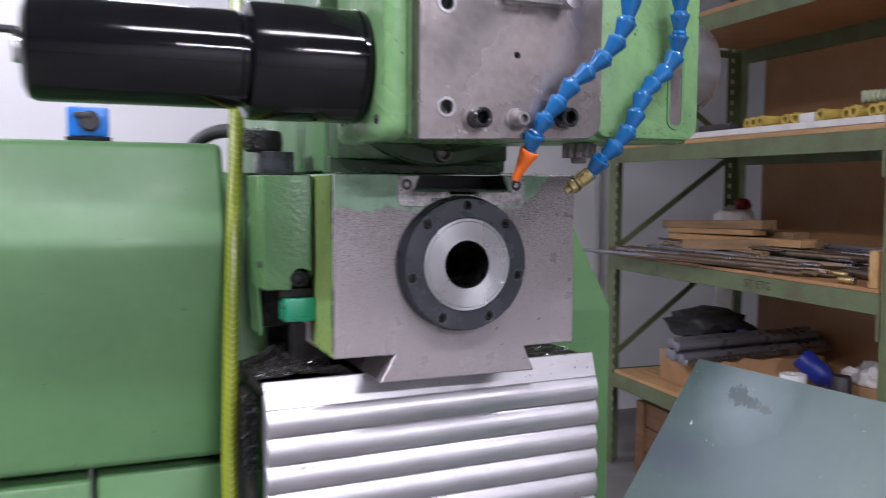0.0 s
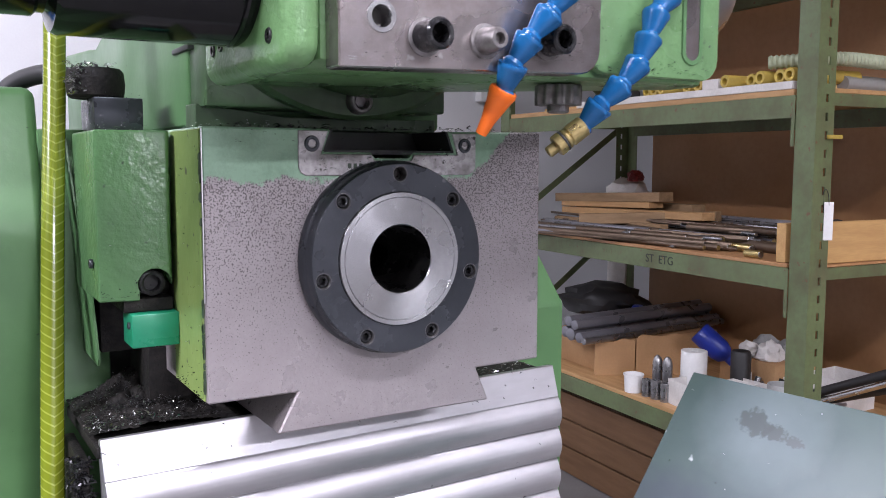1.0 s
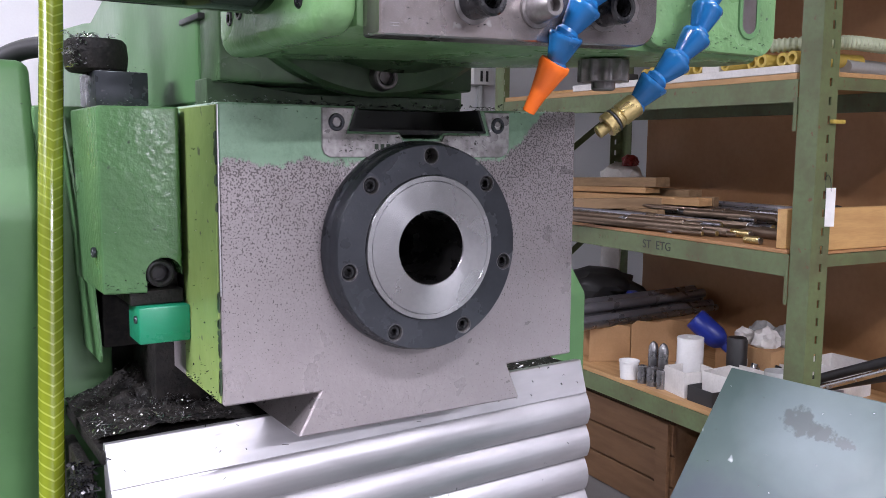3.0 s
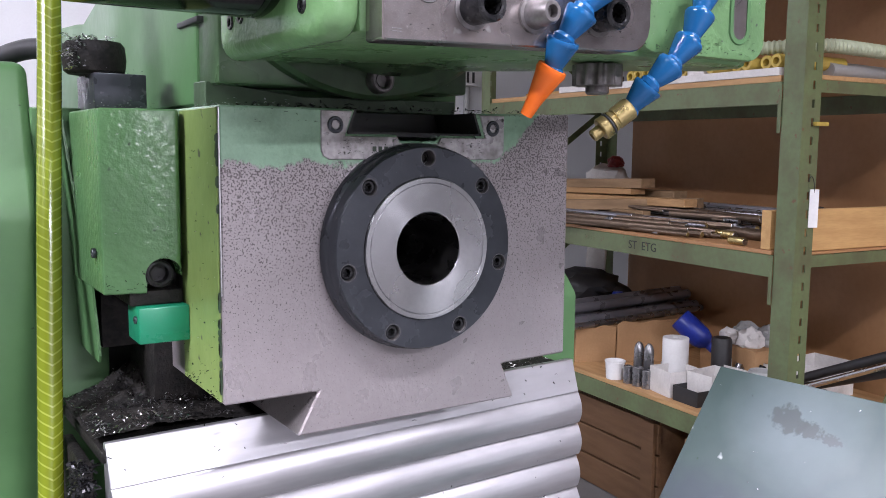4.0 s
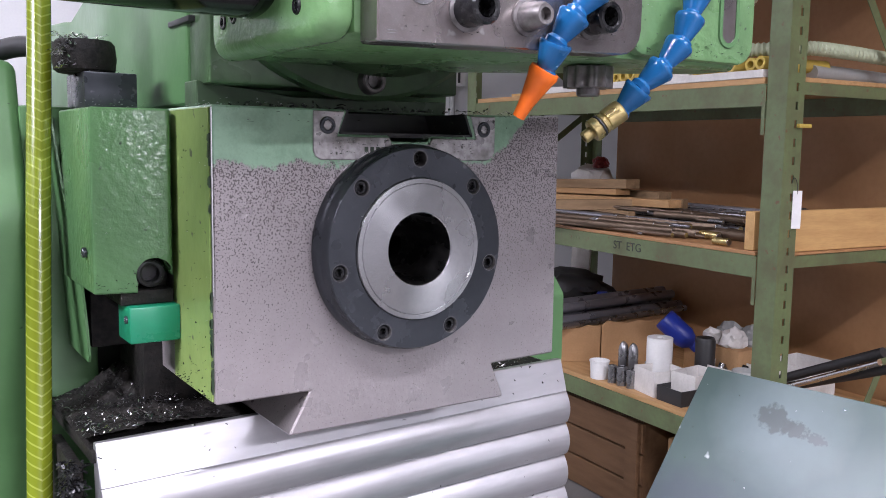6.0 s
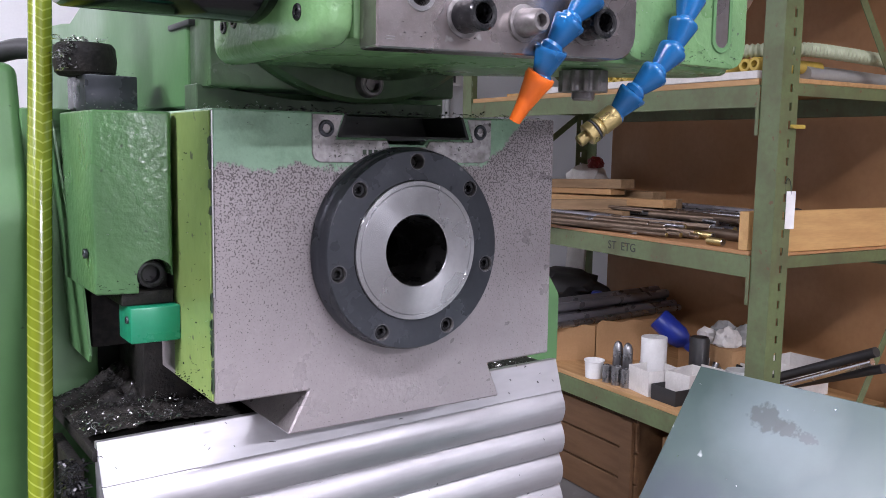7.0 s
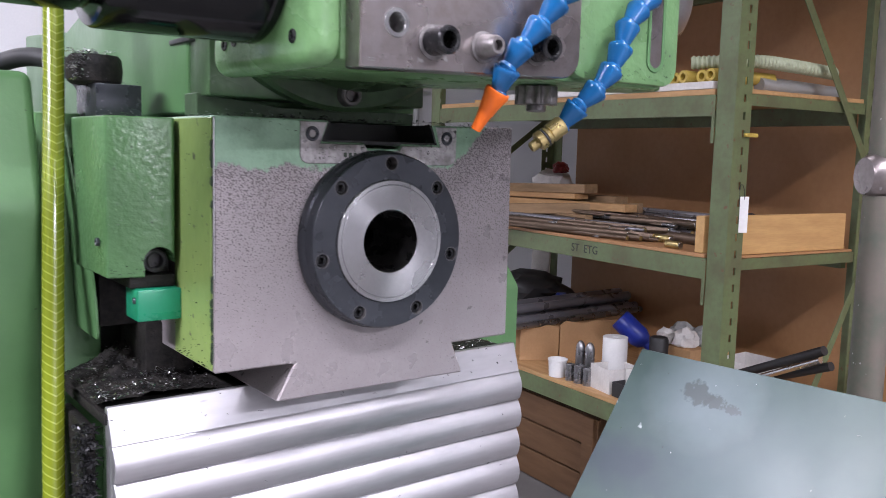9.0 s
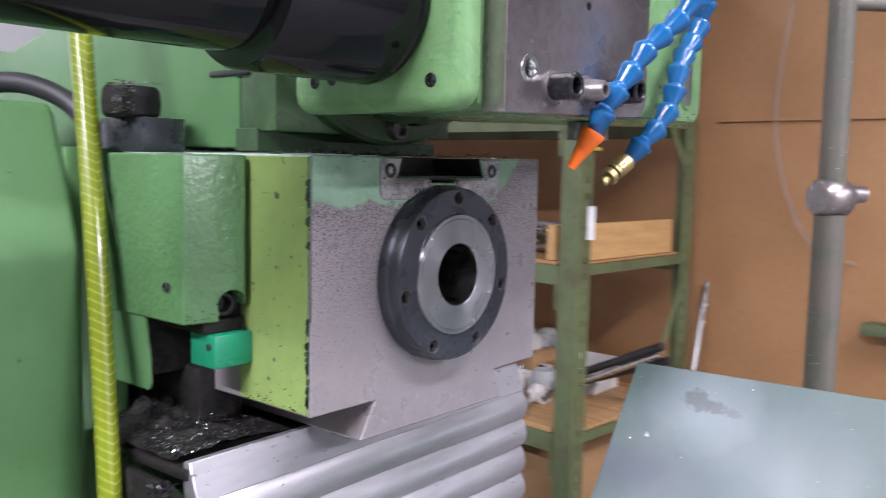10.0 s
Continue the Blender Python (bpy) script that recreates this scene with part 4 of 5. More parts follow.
for z in LEVELS:
    part("front_beam", joined(box(-0.003, 0.0, 0.075, RL - 0.075, z - 0.062, z, 0.0008, 1), box(0, 0.03, 0.075, RL - 0.075, z - 0.004, z, 0.0008, 1)), RACK, rack, "green steel shelf beam")
    part("rear_beam", box(RW - 0.03, RW, 0.075, RL - 0.075, z - 0.062, z, 0.0008, 1), RACK, rack)
    for u in (0.0035, RL - 0.0065):
        part("side_beam", box(0.072, RW - 0.072, u, u + 0.003, z - 0.03, z + 0.004, 0.0008, 1), RACK, rack)
    part("shelf_hook", box(-0.0045, -0.003, 0.068, 0.080, z - 0.14, z + 0.0, 0.0005, 1), RACK, rack)
for z0, z1, va, vb in ((1.75, 1.25, 0.28, 0.655), (0.94, 0.44, 0.68, 0.40)):
    a, b = Vector((va, -0.0045, z0)), Vector((vb, -0.0045, z1))
    d = b - a
    bar = box(-0.014, 0.014, -0.0015, 0.0015, 0, d.length, 0.0004, 1)
    bar.transform(Matrix.Translation(a) @ Matrix.Rotation(math.atan2(d.x, d.z), 4, "Y"))
    part("brace", bar, RACK, rack, "green diagonal brace")
for a, b in (((0.05, RL + 0.005, 0.5), (0.65, RL + 0.005, 0.95)), ((0.05, RL + 0.005, 1.0), (0.65, RL + 0.005, 1.42)), ((0.65, RL + 0.005, 1.5), (0.05, RL + 0.005, 1.92))):
    a, b = Vector(a), Vector(b)
    d = b - a
    bar = box(-0.014, 0.014, -0.0015, 0.0015, 0, d.length, 0.0004, 1)
    bar.transform(Matrix.Translation(a) @ Matrix.Rotation(math.atan2(d.x, d.z), 4, "Y"))
    part("brace", bar, RACK, rack)
# shelf boards
for z, th, mt in ((0.43, 0.016, WOOD), (0.97, 0.012, HARD), (1.45, 0.018, WOOD), (1.93, 0.018, HARD)):
    part("shelf_board", box(0.002, RW - 0.002, 0.08, RL - 0.08, z + 0.0005, z + th, 0.001, 1), mt, rack, "worn wooden shelf board")
    part("shelf_board", box(0.075, RW - 0.075, 0.008, 0.078, z + 0.005, z + th, 0.001, 1), mt, rack)
# hand lettering on the beam
txt = bpy.data.curves.new("beam_lettering", "FONT")
txt.body, txt.size, txt.extrude, txt.align_x = "ST  ETG", 0.040, 0.0003, "LEFT"
lettering = new("beam_lettering", txt)
lettering.data.materials.append(INK)
lettering.parent = rack
lettering.matrix_basis = Matrix.Translation((-0.0035, 0.675, 0.928)) @ Matrix.Rotation(radians(-90), 4, "Z") @ Matrix.Rotation(radians(90), 4, "X")
part("faded_lettering", joined(*[box(-0.0036, -0.003, 0.86 + 0.016 * i, 0.871 + 0.016 * i, 0.937, 0.952) for i in range(4)]), RACK, rack)

# white planks on the upper shelf
for v0, v1, u0, u1, z0, lab in ((0.0, 0.11, 0.085, 1.1, 1.4685, 1), (0.12, 0.26, 0.1, 1.5, 1.4685, 0)):
    thing("plank", box(v0, v1, u0, u1, z0, z0 + 0.022, 0.0012, 1), PAPER if lab else WOODX, "pale board lying along the upper shelf", "board", m=RACKPOSE)


def at_rack(v, u, z, turn=0, tip=0, roll=0):
    return RACKPOSE @ pose(v, u, z, roll, tip, turn)


# yellow tubes, ends to the front
ring = lathe([(0.0105, 0.0), (0.0185, 0.0), (0.0195, 0.002), (0.0195, 0.26), (0.0105, 0.26), (0.0105, 0.0)], Matrix.Rotation(radians(90), 4, "Y"), 24)
first = thing("tube", ring, YELLOWT, "yellow hollow tube with dark mouth on the upper shelf", "tube", "yellow tubes", m=at_rack(0.012, 0.214, 1.5105))
us = [0.108, 0.159, 0.285, 0.352, 0.488, 0.56, 0.64, 0.70, 0.76]
for k, u in enumerate(us):
    copy_thing(first, at_rack(0.012 + 0.02 * ((k * 7) % 3), u, 1.5105, 3 * ((k * 5) % 3 - 1)))
thing("box", box(0.02, 0.14, 0.385, 0.455, 1.491, 1.522, 0.002), PAPER, "small pale cardboard box on the upper shelf", "box", m=RACKPOSE)
thing("black_bar", box(0.01, 0.06, 0.80, 1.0, 1.491, 1.515, 0.003), RUBBER_SHADE, "short black bar on the upper shelf", "bar", m=RACKPOSE)
thing("corrugated_hose", tube([(0.03, 0.20, 1.552), (0.14, 0.07, 1.556), (0.30, 0.045, 1.552), (0.52, 0.05, 1.545)], 0.0165, 16, 24, 0.0045), PALEHOSE, "pale green corrugated hose on the upper shelf", "hose", m=RACKPOSE)
thing("grey_pipe", tube([(0.20, 0.085, 1.492), (0.40, 0.10, 1.492), (0.64, 0.12, 1.492)], 0.022, 18, 2), GREYPIPE, "grey pipe lying on the upper shelf", "pipe", m=RACKPOSE)
thing("grey_pipe", tube([(0.28, 0.14, 1.498), (0.45, 0.16, 1.498), (0.66, 0.19, 1.498)], 0.028, 18, 2), GREYPIPE, "thick grey pipe lying on the upper shelf", "pipe", m=RACKPOSE)

# bar stock on the middle shelf
rb = random.Random(11)
tones = (RUSTY, RUSTY, DARKPIPE, CANMET, RUSTY, RUSTY, DARKPIPE, RUSTY)


def sawn_end(bar, r, mt, seg=14):
    part("sawn_end", lathe([(0, -0.0012), (r * 0.82, -0.0012), (r * 0.9, 0.0002), (0, 0.0002)], Matrix.Rotation(radians(-90), 4, "X"), seg), mt, bar, "clean sawn end")


for k in range(130):
    r = rb.choice((0.004, 0.005, 0.005, 0.006, 0.008, 0.010, 0.012))
    v = 0.02 + 0.42 * rb.random() ** 1.15
    u0 = 0.15 + (1.0 - v / 0.44) * rb.uniform(0.25, 0.95) + 0.08 * rb.random()
    ln_ = min(1.60 - u0, 0.30 + 0.8 * rb.random())
    layer = 0.9825 + r + (0.016 * rb.random() ** 2 + min(0.06, 0.35 * max(0.0, v - 0.05)) * rb.random())
    seg = 6 if rb.random() < 0.2 else 14
    rod = lathe([(0, 0), (r * 0.9, 0), (r, 0.001), (r, ln_ - 0.001), (r * 0.9, ln_), (0, ln_)], Matrix.Rotation(radians(-90), 4, "X"), seg)
    bar = thing("bar", rod, tones[rb.randrange(8)], "steel bar lying among others on the shelf", "metal bar", "bar stock on the middle shelf", m=at_rack(v, u0, layer, rb.choice((-3, 0, 2, 5, -9, 11)) + rb.uniform(-4, 4)))
    sawn_end(bar, r, (BRIGHT, STEEL, BRASS, STEEL)[k % 4], seg)
for v, u, r, ln_, mt in ((0.04, 0.80, 0.022, 0.5, CANMET), (0.11, 0.40, 0.015, 0.55, RUSTY), (0.022, 1.02, 0.013, 0.25, BRASS), (0.14, 0.34, 0.013, 0.5, BRASS), (0.03, 0.20, 0.012, 0.06, BRASS), (0.18, 0.24, 0.018, 0.4, RUSTY)):
    rod = lathe([(0, 0), (r * 0.93, 0), (r, 0.0015), (r, ln_ - 0.001), (r * 0.9, ln_), (0, ln_)], Matrix.Rotation(radians(-90), 4, "X"), 24)
    bar = thing("round_bar", rod, mt, "thick round bar with a sawn end", "metal bar", "bar stock on the middle shelf", m=at_rack(v, u, 0.9825 + r, -2))
    sawn_end(bar, r, STEEL, 24)
for v, u, z, w, ln_, th, turn, tip, mt in ((0.27, 0.93, 1.116, 0.07, 0.70, 0.036, 0, 2.0, OLDWOOD), (0.21, 0.64, 1.062, 0.06, 0.92, 0.028, -3, 1.2, WOOD), (0.30, 0.66, 1.052, 0.05, 0.56, 0.040, 24, 3.0, OLDWOOD), (0.46, 0.30, 0.984, 0.09, 1.25, 0.050, 0, 0, WOOD), (0.15, 0.78, 1.020, 0.035, 0.75, 0.022, -4, 0.8, OLDWOOD), (0.44, 0.52, 1.036, 0.08, 1.00, 0.030, 2, 0, WOOD), (0.255, 0.97, 1.090, 0.07, 0.62, 0.022, -2, 1.6, WOOD), (0.36, 0.85, 1.066, 0.07, 0.72, 0.040, 1, 0.5, OLDWOOD)):
    thing("plank", box(0, w, 0, ln_, 0, th, 0.0015, 1), mt, "raw wooden batten lying among the bar stock", "board", m=at_rack(v, u, z, turn, 0, -tip))
thing("end_stop", box(0.008, 0.075, 0.092, 0.125, 0.983, 1.094, 0.0015, 1), WOODX, "pale wooden end block on the middle shelf", "board", m=RACKPOSE)
thing("side_board", box(0.080, 0.60, 0.022, 0.045, 0.983, 1.100, 0.0015, 1), WOODX, "pale wooden board closing the shelf end", "board", m=RACKPOSE)
thing("dark_reel", lathe([(0, 0), (0.05, 0), (0.05, 0.02), (0.02, 0.022), (0.02, 0.05), (0, 0.05)], Matrix.Rotation(radians(70), 4, "Y"), 28), RUBBER_SHADE, "dark round disc leaning on the shelf", "disc", m=at_rack(0.40, 0.24, 1.034))

# white tag on the post, yellow marker above it
tag_ = thing("paper_tag", box(-0.002, 0.0, -0.0135, 0.0135, -0.105, 0.0, 0.0004, 1), WHITE, "white paper tag hanging on the rack post", "tag", m=at_rack(0.058, -0.006, 1.158, 68))
part("string", tube([(-0.001, 0.0, -0.01), (-0.003, 0.004, 0.02), (-0.003, 0.012, 0.035), (0.0, 0.018, 0.02), (0.001, 0.012, -0.03)], 0.0012, 6), INK, tag_)
thing("yellow_marker", box(-0.004, 0.045, -0.014, -0.001, -0.0055, 0.0055, 0.002), YELLOWT, "small yellow plug in the rack post", "marker", m=at_rack(0.045, -0.001, 1.335))

# things on the lower shelf
Z3 = 0.4465
cup = thing("cup", lathe([(0, 0), (0.031, 0), (0.0345, 0.058), (0.037, 0.060), (0.037, 0.065), (0.0335, 0.065), (0.029, 0.005), (0, 0.005)], seg=32), WHITE, "white plastic cup on the lower shelf", "cup", m=at_rack(0.035, 0.768, Z3))
for v, u, h, r in ((0.036, 0.698, 0.062, 0.0165), (0.042, 0.655, 0.066, 0.019), (0.045, 0.612, 0.064, 0.017)):
    thing("steel_bush", lathe([(0, 0), (r, 0), (r, h - 0.002), (r * 0.9, h), (r * 0.55, h), (r * 0.5, h - 0.01), (0, h - 0.01)], seg=28), CANMET, "dark turned steel bush standing on the shelf", "bush", "steel bushes", m=at_rack(v, u, Z3))


for v, u in ((0.095, 0.712), (0.105, 0.672)):
    thing("steel_pin", lathe([(0, 0), (0.017, 0), (0.018, 0.002), (0.018, 0.105), (0.0165, 0.118), (0.012, 0.131), (0.005, 0.138), (0, 0.1385)], seg=28), CANMET, "dark steel pin with a rounded end standing on the shelf", "pin", "steel pins", m=at_rack(v, u, Z3))


def open_box(w, d, h, t=0.003):
    return joined(box(0, w, 0, d, 0, t), box(0, t, 0, d, t, h), box(w - t, w, 0, d, t, h), box(t, w - t, 0, t, t, h), box(t, w - t, d - t, d, t, h))


for v, u, w, d, h, turn in ((0.03, 0.485, 0.13, 0.115, 0.085, -8), (0.10, 0.37, 0.14, 0.10, 0.09, 6), (0.33, 0.42, 0.14, 0.16, 0.07, 4), (0.44, 0.22, 0.18, 0.15, 0.115, 5)):
    bx = thing("open_box", open_box(w, d, h), PAPER, "small open white cardboard box with loose parts", "box", "open boxes on the lower shelf", m=at_rack(v, u, Z3, turn))
    r4 = random.Random(int(v * 1000))
    for i in range(5):
        rr = 0.012 + 0.01 * r4.random()
        thing("machine_part", lathe([(0, 0), (rr, 0), (rr, 0.02), (rr * 0.6, 0.022), (rr * 0.6, 0.05), (0, 0.05)], seg=16), (CANMET, BLACKOX, OIL_SHADE)[i % 3], "loose dark machine part in a box", "machine part", m=at_rack(v + w * (0.2 + 0.6 * r4.random()), u + d * (0.25 + 0.5 * r4.random()), Z3 + 0.02, 0, r4.uniform(20, 80)))
thing("paper_roll", lathe([(0.012, 0), (0.044, 0), (0.045, 0.002), (0.045, 0.138), (0.044, 0.14), (0.012, 0.14), (0.012, 0.0)], seg=36), WHITE, "white roll standing on the lower shelf", "roll", m=at_rack(0.16, 0.60, Z3 + 0.03))
thing("roll_block", box(0.11, 0.21, 0.55, 0.65, Z3, Z3 + 0.03, 0.002), PAPER, "flat white box under the roll", "box", m=RACKPOSE)
for v, u, w, h, turn in ((0.05, 1.02, 0.16, 0.135, -22), (0.20, 0.955, 0.21, 0.155, -25)):
    sheet = prism([(0, 0), (w, 0), (w, h), (0.7 * w, h + 0.008), (0.45 * w, h - 0.004), (0.1 * w, h + 0.004), (0, h - 0.012)], "y", 0, 0.006, 0.001, 1)
    thing("cardboard_sheet", sheet, CARD, "torn brown cardboard flap standing on the shelf", "cardboard", m=at_rack(v, u, Z3, turn))
thing("blue_bottle", lathe([(0, 0), (0.040, 0), (0.043, 0.006), (0.043, 0.10), (0.034, 0.125), (0.016, 0.14), (0.016, 0.165), (0, 0.166)], seg=32), BLUEP, "deep blue plastic bottle lying tilted", "bottle", m=RACKPOSE @ along((0.33, 0.76, Z3 + 0.195), (0.45, -0.55, -0.62)))
thing("dark_can", lathe([(0, 0), (0.035, 0), (0.035, 0.15), (0.03, 0.16), (0, 0.16)], seg=28), RUBBER_SHADE, "dark round can on the lower shelf", "can", m=at_rack(0.34, 0.56, Z3))
thing("dark_parts_bin", open_box(0.16, 0.11, 0.05), RUBBER_SHADE, "low black parts bin on the lower shelf", "bin", m=at_rack(0.03, 0.36, Z3))
for i, (v, u, r, z, ln_, turn) in enumerate(((-0.03, 0.985, 0.013, 0.592, 0.80, 7), (-0.02, 1.03, 0.020, 0.598, 0.80, 7), (-0.02, 1.085, 0.024, 0.602, 0.79, 7), (0.0, 1.15, 0.022, 0.600, 0.77, 7), (-0.02, 1.06, 0.019, 0.642, 0.78, 7), (0.0, 1.13, 0.021, 0.645, 0.77, 7))):
    rod = lathe([(0, 0), (r * 0.8, 0), (r, 0.002), (r, ln_), (0, ln_)], Matrix.Rotation(radians(90), 4, "Y"), 20)
    thing("long_tube", rod, DARKPIPE if i else CANMET, "long dark steel tube lying across the lower shelf", "tube", "long tubes", m=at_rack(v, u, z, turn))
thing("tube_support", box(0.10, 0.66, 1.0, 1.36, Z3, 0.578, 0.003), CARD, "brown box carrying the long tubes", "box", m=RACKPOSE)
thing("stopper", lathe([(0, 0), (0.03, 0), (0.03, 0.02), (0.02, 0.04), (0, 0.042)], seg=24), BLUEP, "deep blue plastic stopper lying on the tubes", "stopper", m=at_rack(0.42, 1.22, 0.625))


def crumpled(r, seed):
    bm = bmesh.new()
    bmesh.ops.create_icosphere(bm, subdivisions=3, radius=r)
    for v in bm.verts:
        n1 = noise.noise(v.co * (2.2 / r) + Vector((seed, 0, 0)))
        n2 = noise.noise(v.co * (6.0 / r) + Vector((0, seed, 0)))
        v.co *= 1 + 0.35 * n1 + 0.18 * n2
        v.co.z = max(v.co.z, -0.55 * r)
    return bm


for i, (v, u, r, z) in enumerate(((0.47, 0.55, 0.045, 0.14), (0.53, 0.62, 0.05, 0.14), (0.46, 0.64, 0.035, 0.135), (0.56, 0.53, 0.05, 0.14), (0.22, 0.30, 0.04, 0.022), (0.15, 0.62, 0.025, 0.10))):
    thing("crumpled_bag", crumpled(r, i * 3.1), PAPER if i % 2 == 0 else GREYPIPE, "crumpled pale plastic wrapping on the shelf", "wrapping", "crumpled wrappings", m=at_rack(v, u, Z3 + z - (0 if i < 5 else 0.02)))
thing("carton", box(0.42, 0.66, 0.48, 0.74, Z3, Z3 + 0.115, 0.002), CARD, "brown cardboard carton with wrappings on its lid", "carton", m=RACKPOSE)
thing("grey_pot", lathe([(0, 0), (0.040, 0), (0.043, 0.004), (0.043, 0.092), (0.041, 0.095), (0.038, 0.092), (0.038, 0.02), (0, 0.02)], seg=32), GREYPIPE, "dull grey metal pot on the lower shelf", "pot", m=at_rack(0.30, 0.345, Z3))
for v0, u0, z0, v1, u1, z1, r, mt, lab in ((0.33, 0.30, 0.470, 0.295, -0.13, 0.676, 0.010, BRIGHT, "bright steel bar leaning out of the lower shelf"), (0.36, 0.32, 0.495, 0.325, -0.12, 0.700, 0.015, RUBBER_SHADE, "black rubber tube leaning out of the lower shelf"), (0.37, 0.32, 0.470, 0.335, -0.14, 0.655, 0.014, RUBBER_SHADE, "black rubber tube leaning out of the lower shelf")):
    thing("leaning_tube", tube([(v0, u0, z0), ((v0 + v1) / 2, (u0 + u1) / 2, (z0 + z1) / 2), (v1, u1, z1)], r, 16, 3), mt, lab, "tube", m=RACKPOSE)
for i, (v, u, turn) in enumerate(((0.12, 0.16, 60), (0.30, 0.09, 72), (0.20, 0.12, 66))):
    rod = lathe([(0, 0), (0.011, 0), (0.011, 0.46), (0, 0.46)], Matrix.Rotation(radians(-90), 4, "X"), 18)
    thing("short_bar", rod, (BRIGHT, DARKPIPE, STEEL)[i], "bright steel bar lying across the shelf end", "metal bar", m=at_rack(v - 0.12, u + 0.05, Z3 + 0.012 + 0.024 * i, -turn))
heap = crumpled(0.12, 4.2)
heap.transform(Matrix.Diagonal((1.5, 1.5, 0.62, 1)))
thing("tarpaulin", heap, RUBBER_SHADE, "dark crumpled tarpaulin heaped on the lower shelf end", "tarpaulin", m=at_rack(0.42, 1.46, 0.655))
thing("leaning_board", box(-0.006, 0.006, -0.055, 0.055, 0, 0.36, 0.001), PAPER, "narrow white board leaning at the far rack end", "board", m=at_rack(0.56, 1.56, Z3 + 0.10, 10, 4))
# below the lower shelf
crate = thing("crate", box(0.065, 0.60, 0.56, 1.44, 0.0, 0.335, 0.004), DARKWOOD, "brown wooden crate under the rack", "crate", m=RACKPOSE)
for k in range(3):
    part("slat", box(0.05, 0.065, 0.55, 1.45, 0.004 + 0.112 * k, 0.108 + 0.112 * k, 0.0015, 1), DARKWOOD, crate)
for u in (0.56, 1.38):
    part("batten", box(0.036, 0.050, u, u + 0.06, 0.0, 0.335, 0.0015, 1), DARKWOOD, crate)
thing("crate", box(0.10, 0.55, 0.12, 0.48, 0.0, 0.30, 0.004), CARD, "brown cardboard carton under the rack", "carton", m=RACKPOSE)
thing("blue_bag", crumpled(0.09, 8.8), BLUEP, "dark blue bundle on the floor under the rack", "bundle", m=at_rack(-0.02, 0.22, 0.05))
# leaning bar at the rack's end
pry = thing("pry_bar", tube([(0.22, -0.30, 0.012), (0.52, -0.12, 0.42), (0.80, -0.018, 0.84), (0.815, -0.016, 0.875), (0.835, -0.02, 0.882)], 0.014, 12, 6), BRIGHT, "bent bright steel bar leaning against the wall", "bar", m=RACKPOSE)
# clear tube hanging on the partition
thing("clear_tube", tube([(0.770, -0.31, 1.95), (0.770, -0.265, 1.60), (0.770, -0.262, 1.40), (0.770, -0.32, 1.18), (0.770, -0.42, 1.02), (0.770, -0.55, 0.98)], 0.007, 12, 8), CLEAR, "clear plastic tube hanging before the partition", "tube", m=RACKPOSE)
# lean-to things by the partition
stool = thing("trestle", joined(box(-0.02, 0.02, -0.012, 0.012, 0, 0.92, 0.002)), WOODX, "wooden trestle leaning at the partition", "trestle", m=at_rack(0.72, -0.60, 0.0, 0, 0, 12))
thing("rail", box(0.70, 0.79, -1.2, -0.60, 0.765, 0.80, 0.002), RACK, "green steel rail along the partition", "rail", m=RACKPOSE)
part("bracket", box(0.76, 0.80, -1.1, -1.06, 0, 0.765), RACK, bpy.data.objects["rail"])
# hand lamp on the far wall behind the rack
hook = thing("hung_bag", crumpled(0.10, 2.4), PAPER, "pale bag hanging behind the rack", "bag", m=at_rack(0.62, 1.55, 1.09))
thing("red_grip", crumpled(0.035, 6.4), RED, "dark red grip lying before the far post", "grip", m=at_rack(0.60, 1.48, 1.20))

# ---- ceiling lamps ----
TUBE = bpy.data.materials.new("lit_tube")
TUBE.use_nodes = True
TUBE.node_tree.nodes["Principled BSDF"].inputs["Emission Color"].default_value = (1, 0.98, 0.95, 1)
TUBE.node_tree.nodes["Principled BSDF"].inputs["Emission Strength"].default_value = 6.0
# Every lamp gets a fitting, the added brightening ones too.
for x, y, turn, watts in LAMPS:
    fix = thing("ceiling_lamp", box(-0.78, 0.78, -0.13, 0.13, 2.985, 2.999, 0.003), WHITE, "white ceiling fitting with two lit tubes", "ceiling lamp", "ceiling lamps", m=pose(x, y, 0, 0, 0, turn))
    for s in (-0.06, 0.06):
        part("tube", lathe([(0, -0.75), (0.013, -0.75), (0.013, 0.75), (0, 0.75)], pose(0, s, 2.965, 0, 90, 0), 12), TUBE, fix, "lit fluorescent tube")

# ---- swarf ----
def chips(spots, seed):
    """Many small curled chips: (x, y, z, spread in x, spread in y, count, size)."""
    r5 = random.Random(seed)
    bm = bmesh.new()
    for x, y, z, sx, sy, count, size in spots:
        for _ in range(count):
            c = Vector((x + r5.uniform(-sx, sx), y + r5.uniform(-sy, sy), z + abs(r5.gauss(0, 0.0015))))
            if z < 1.09 and x < 0:
                c.z += mound_height(c.x, c.y)
            a = Matrix.Rotation(r5.uniform(0, 6.28), 3, "Z") @ Matrix.Rotation(r5.uniform(-0.7, 0.7), 3, "X")
            ln5, w5, bend = size * r5.uniform(0.4, 1.5), size * r5.uniform(0.10, 0.28), size * r5.uniform(0, 0.4)
            rows5 = []
            for t in (-0.5, 0.0, 0.5):
                rows5.append([bm.verts.new(c + a @ Vector((t * ln5, s * w5, bend * (1 - 4 * t * t)))) for s in (-0.5, 0.5)])
            for p, q in zip(rows5, rows5[1:]):
                bm.faces.new((p[0], p[1], q[1], q[0]))
    return bm


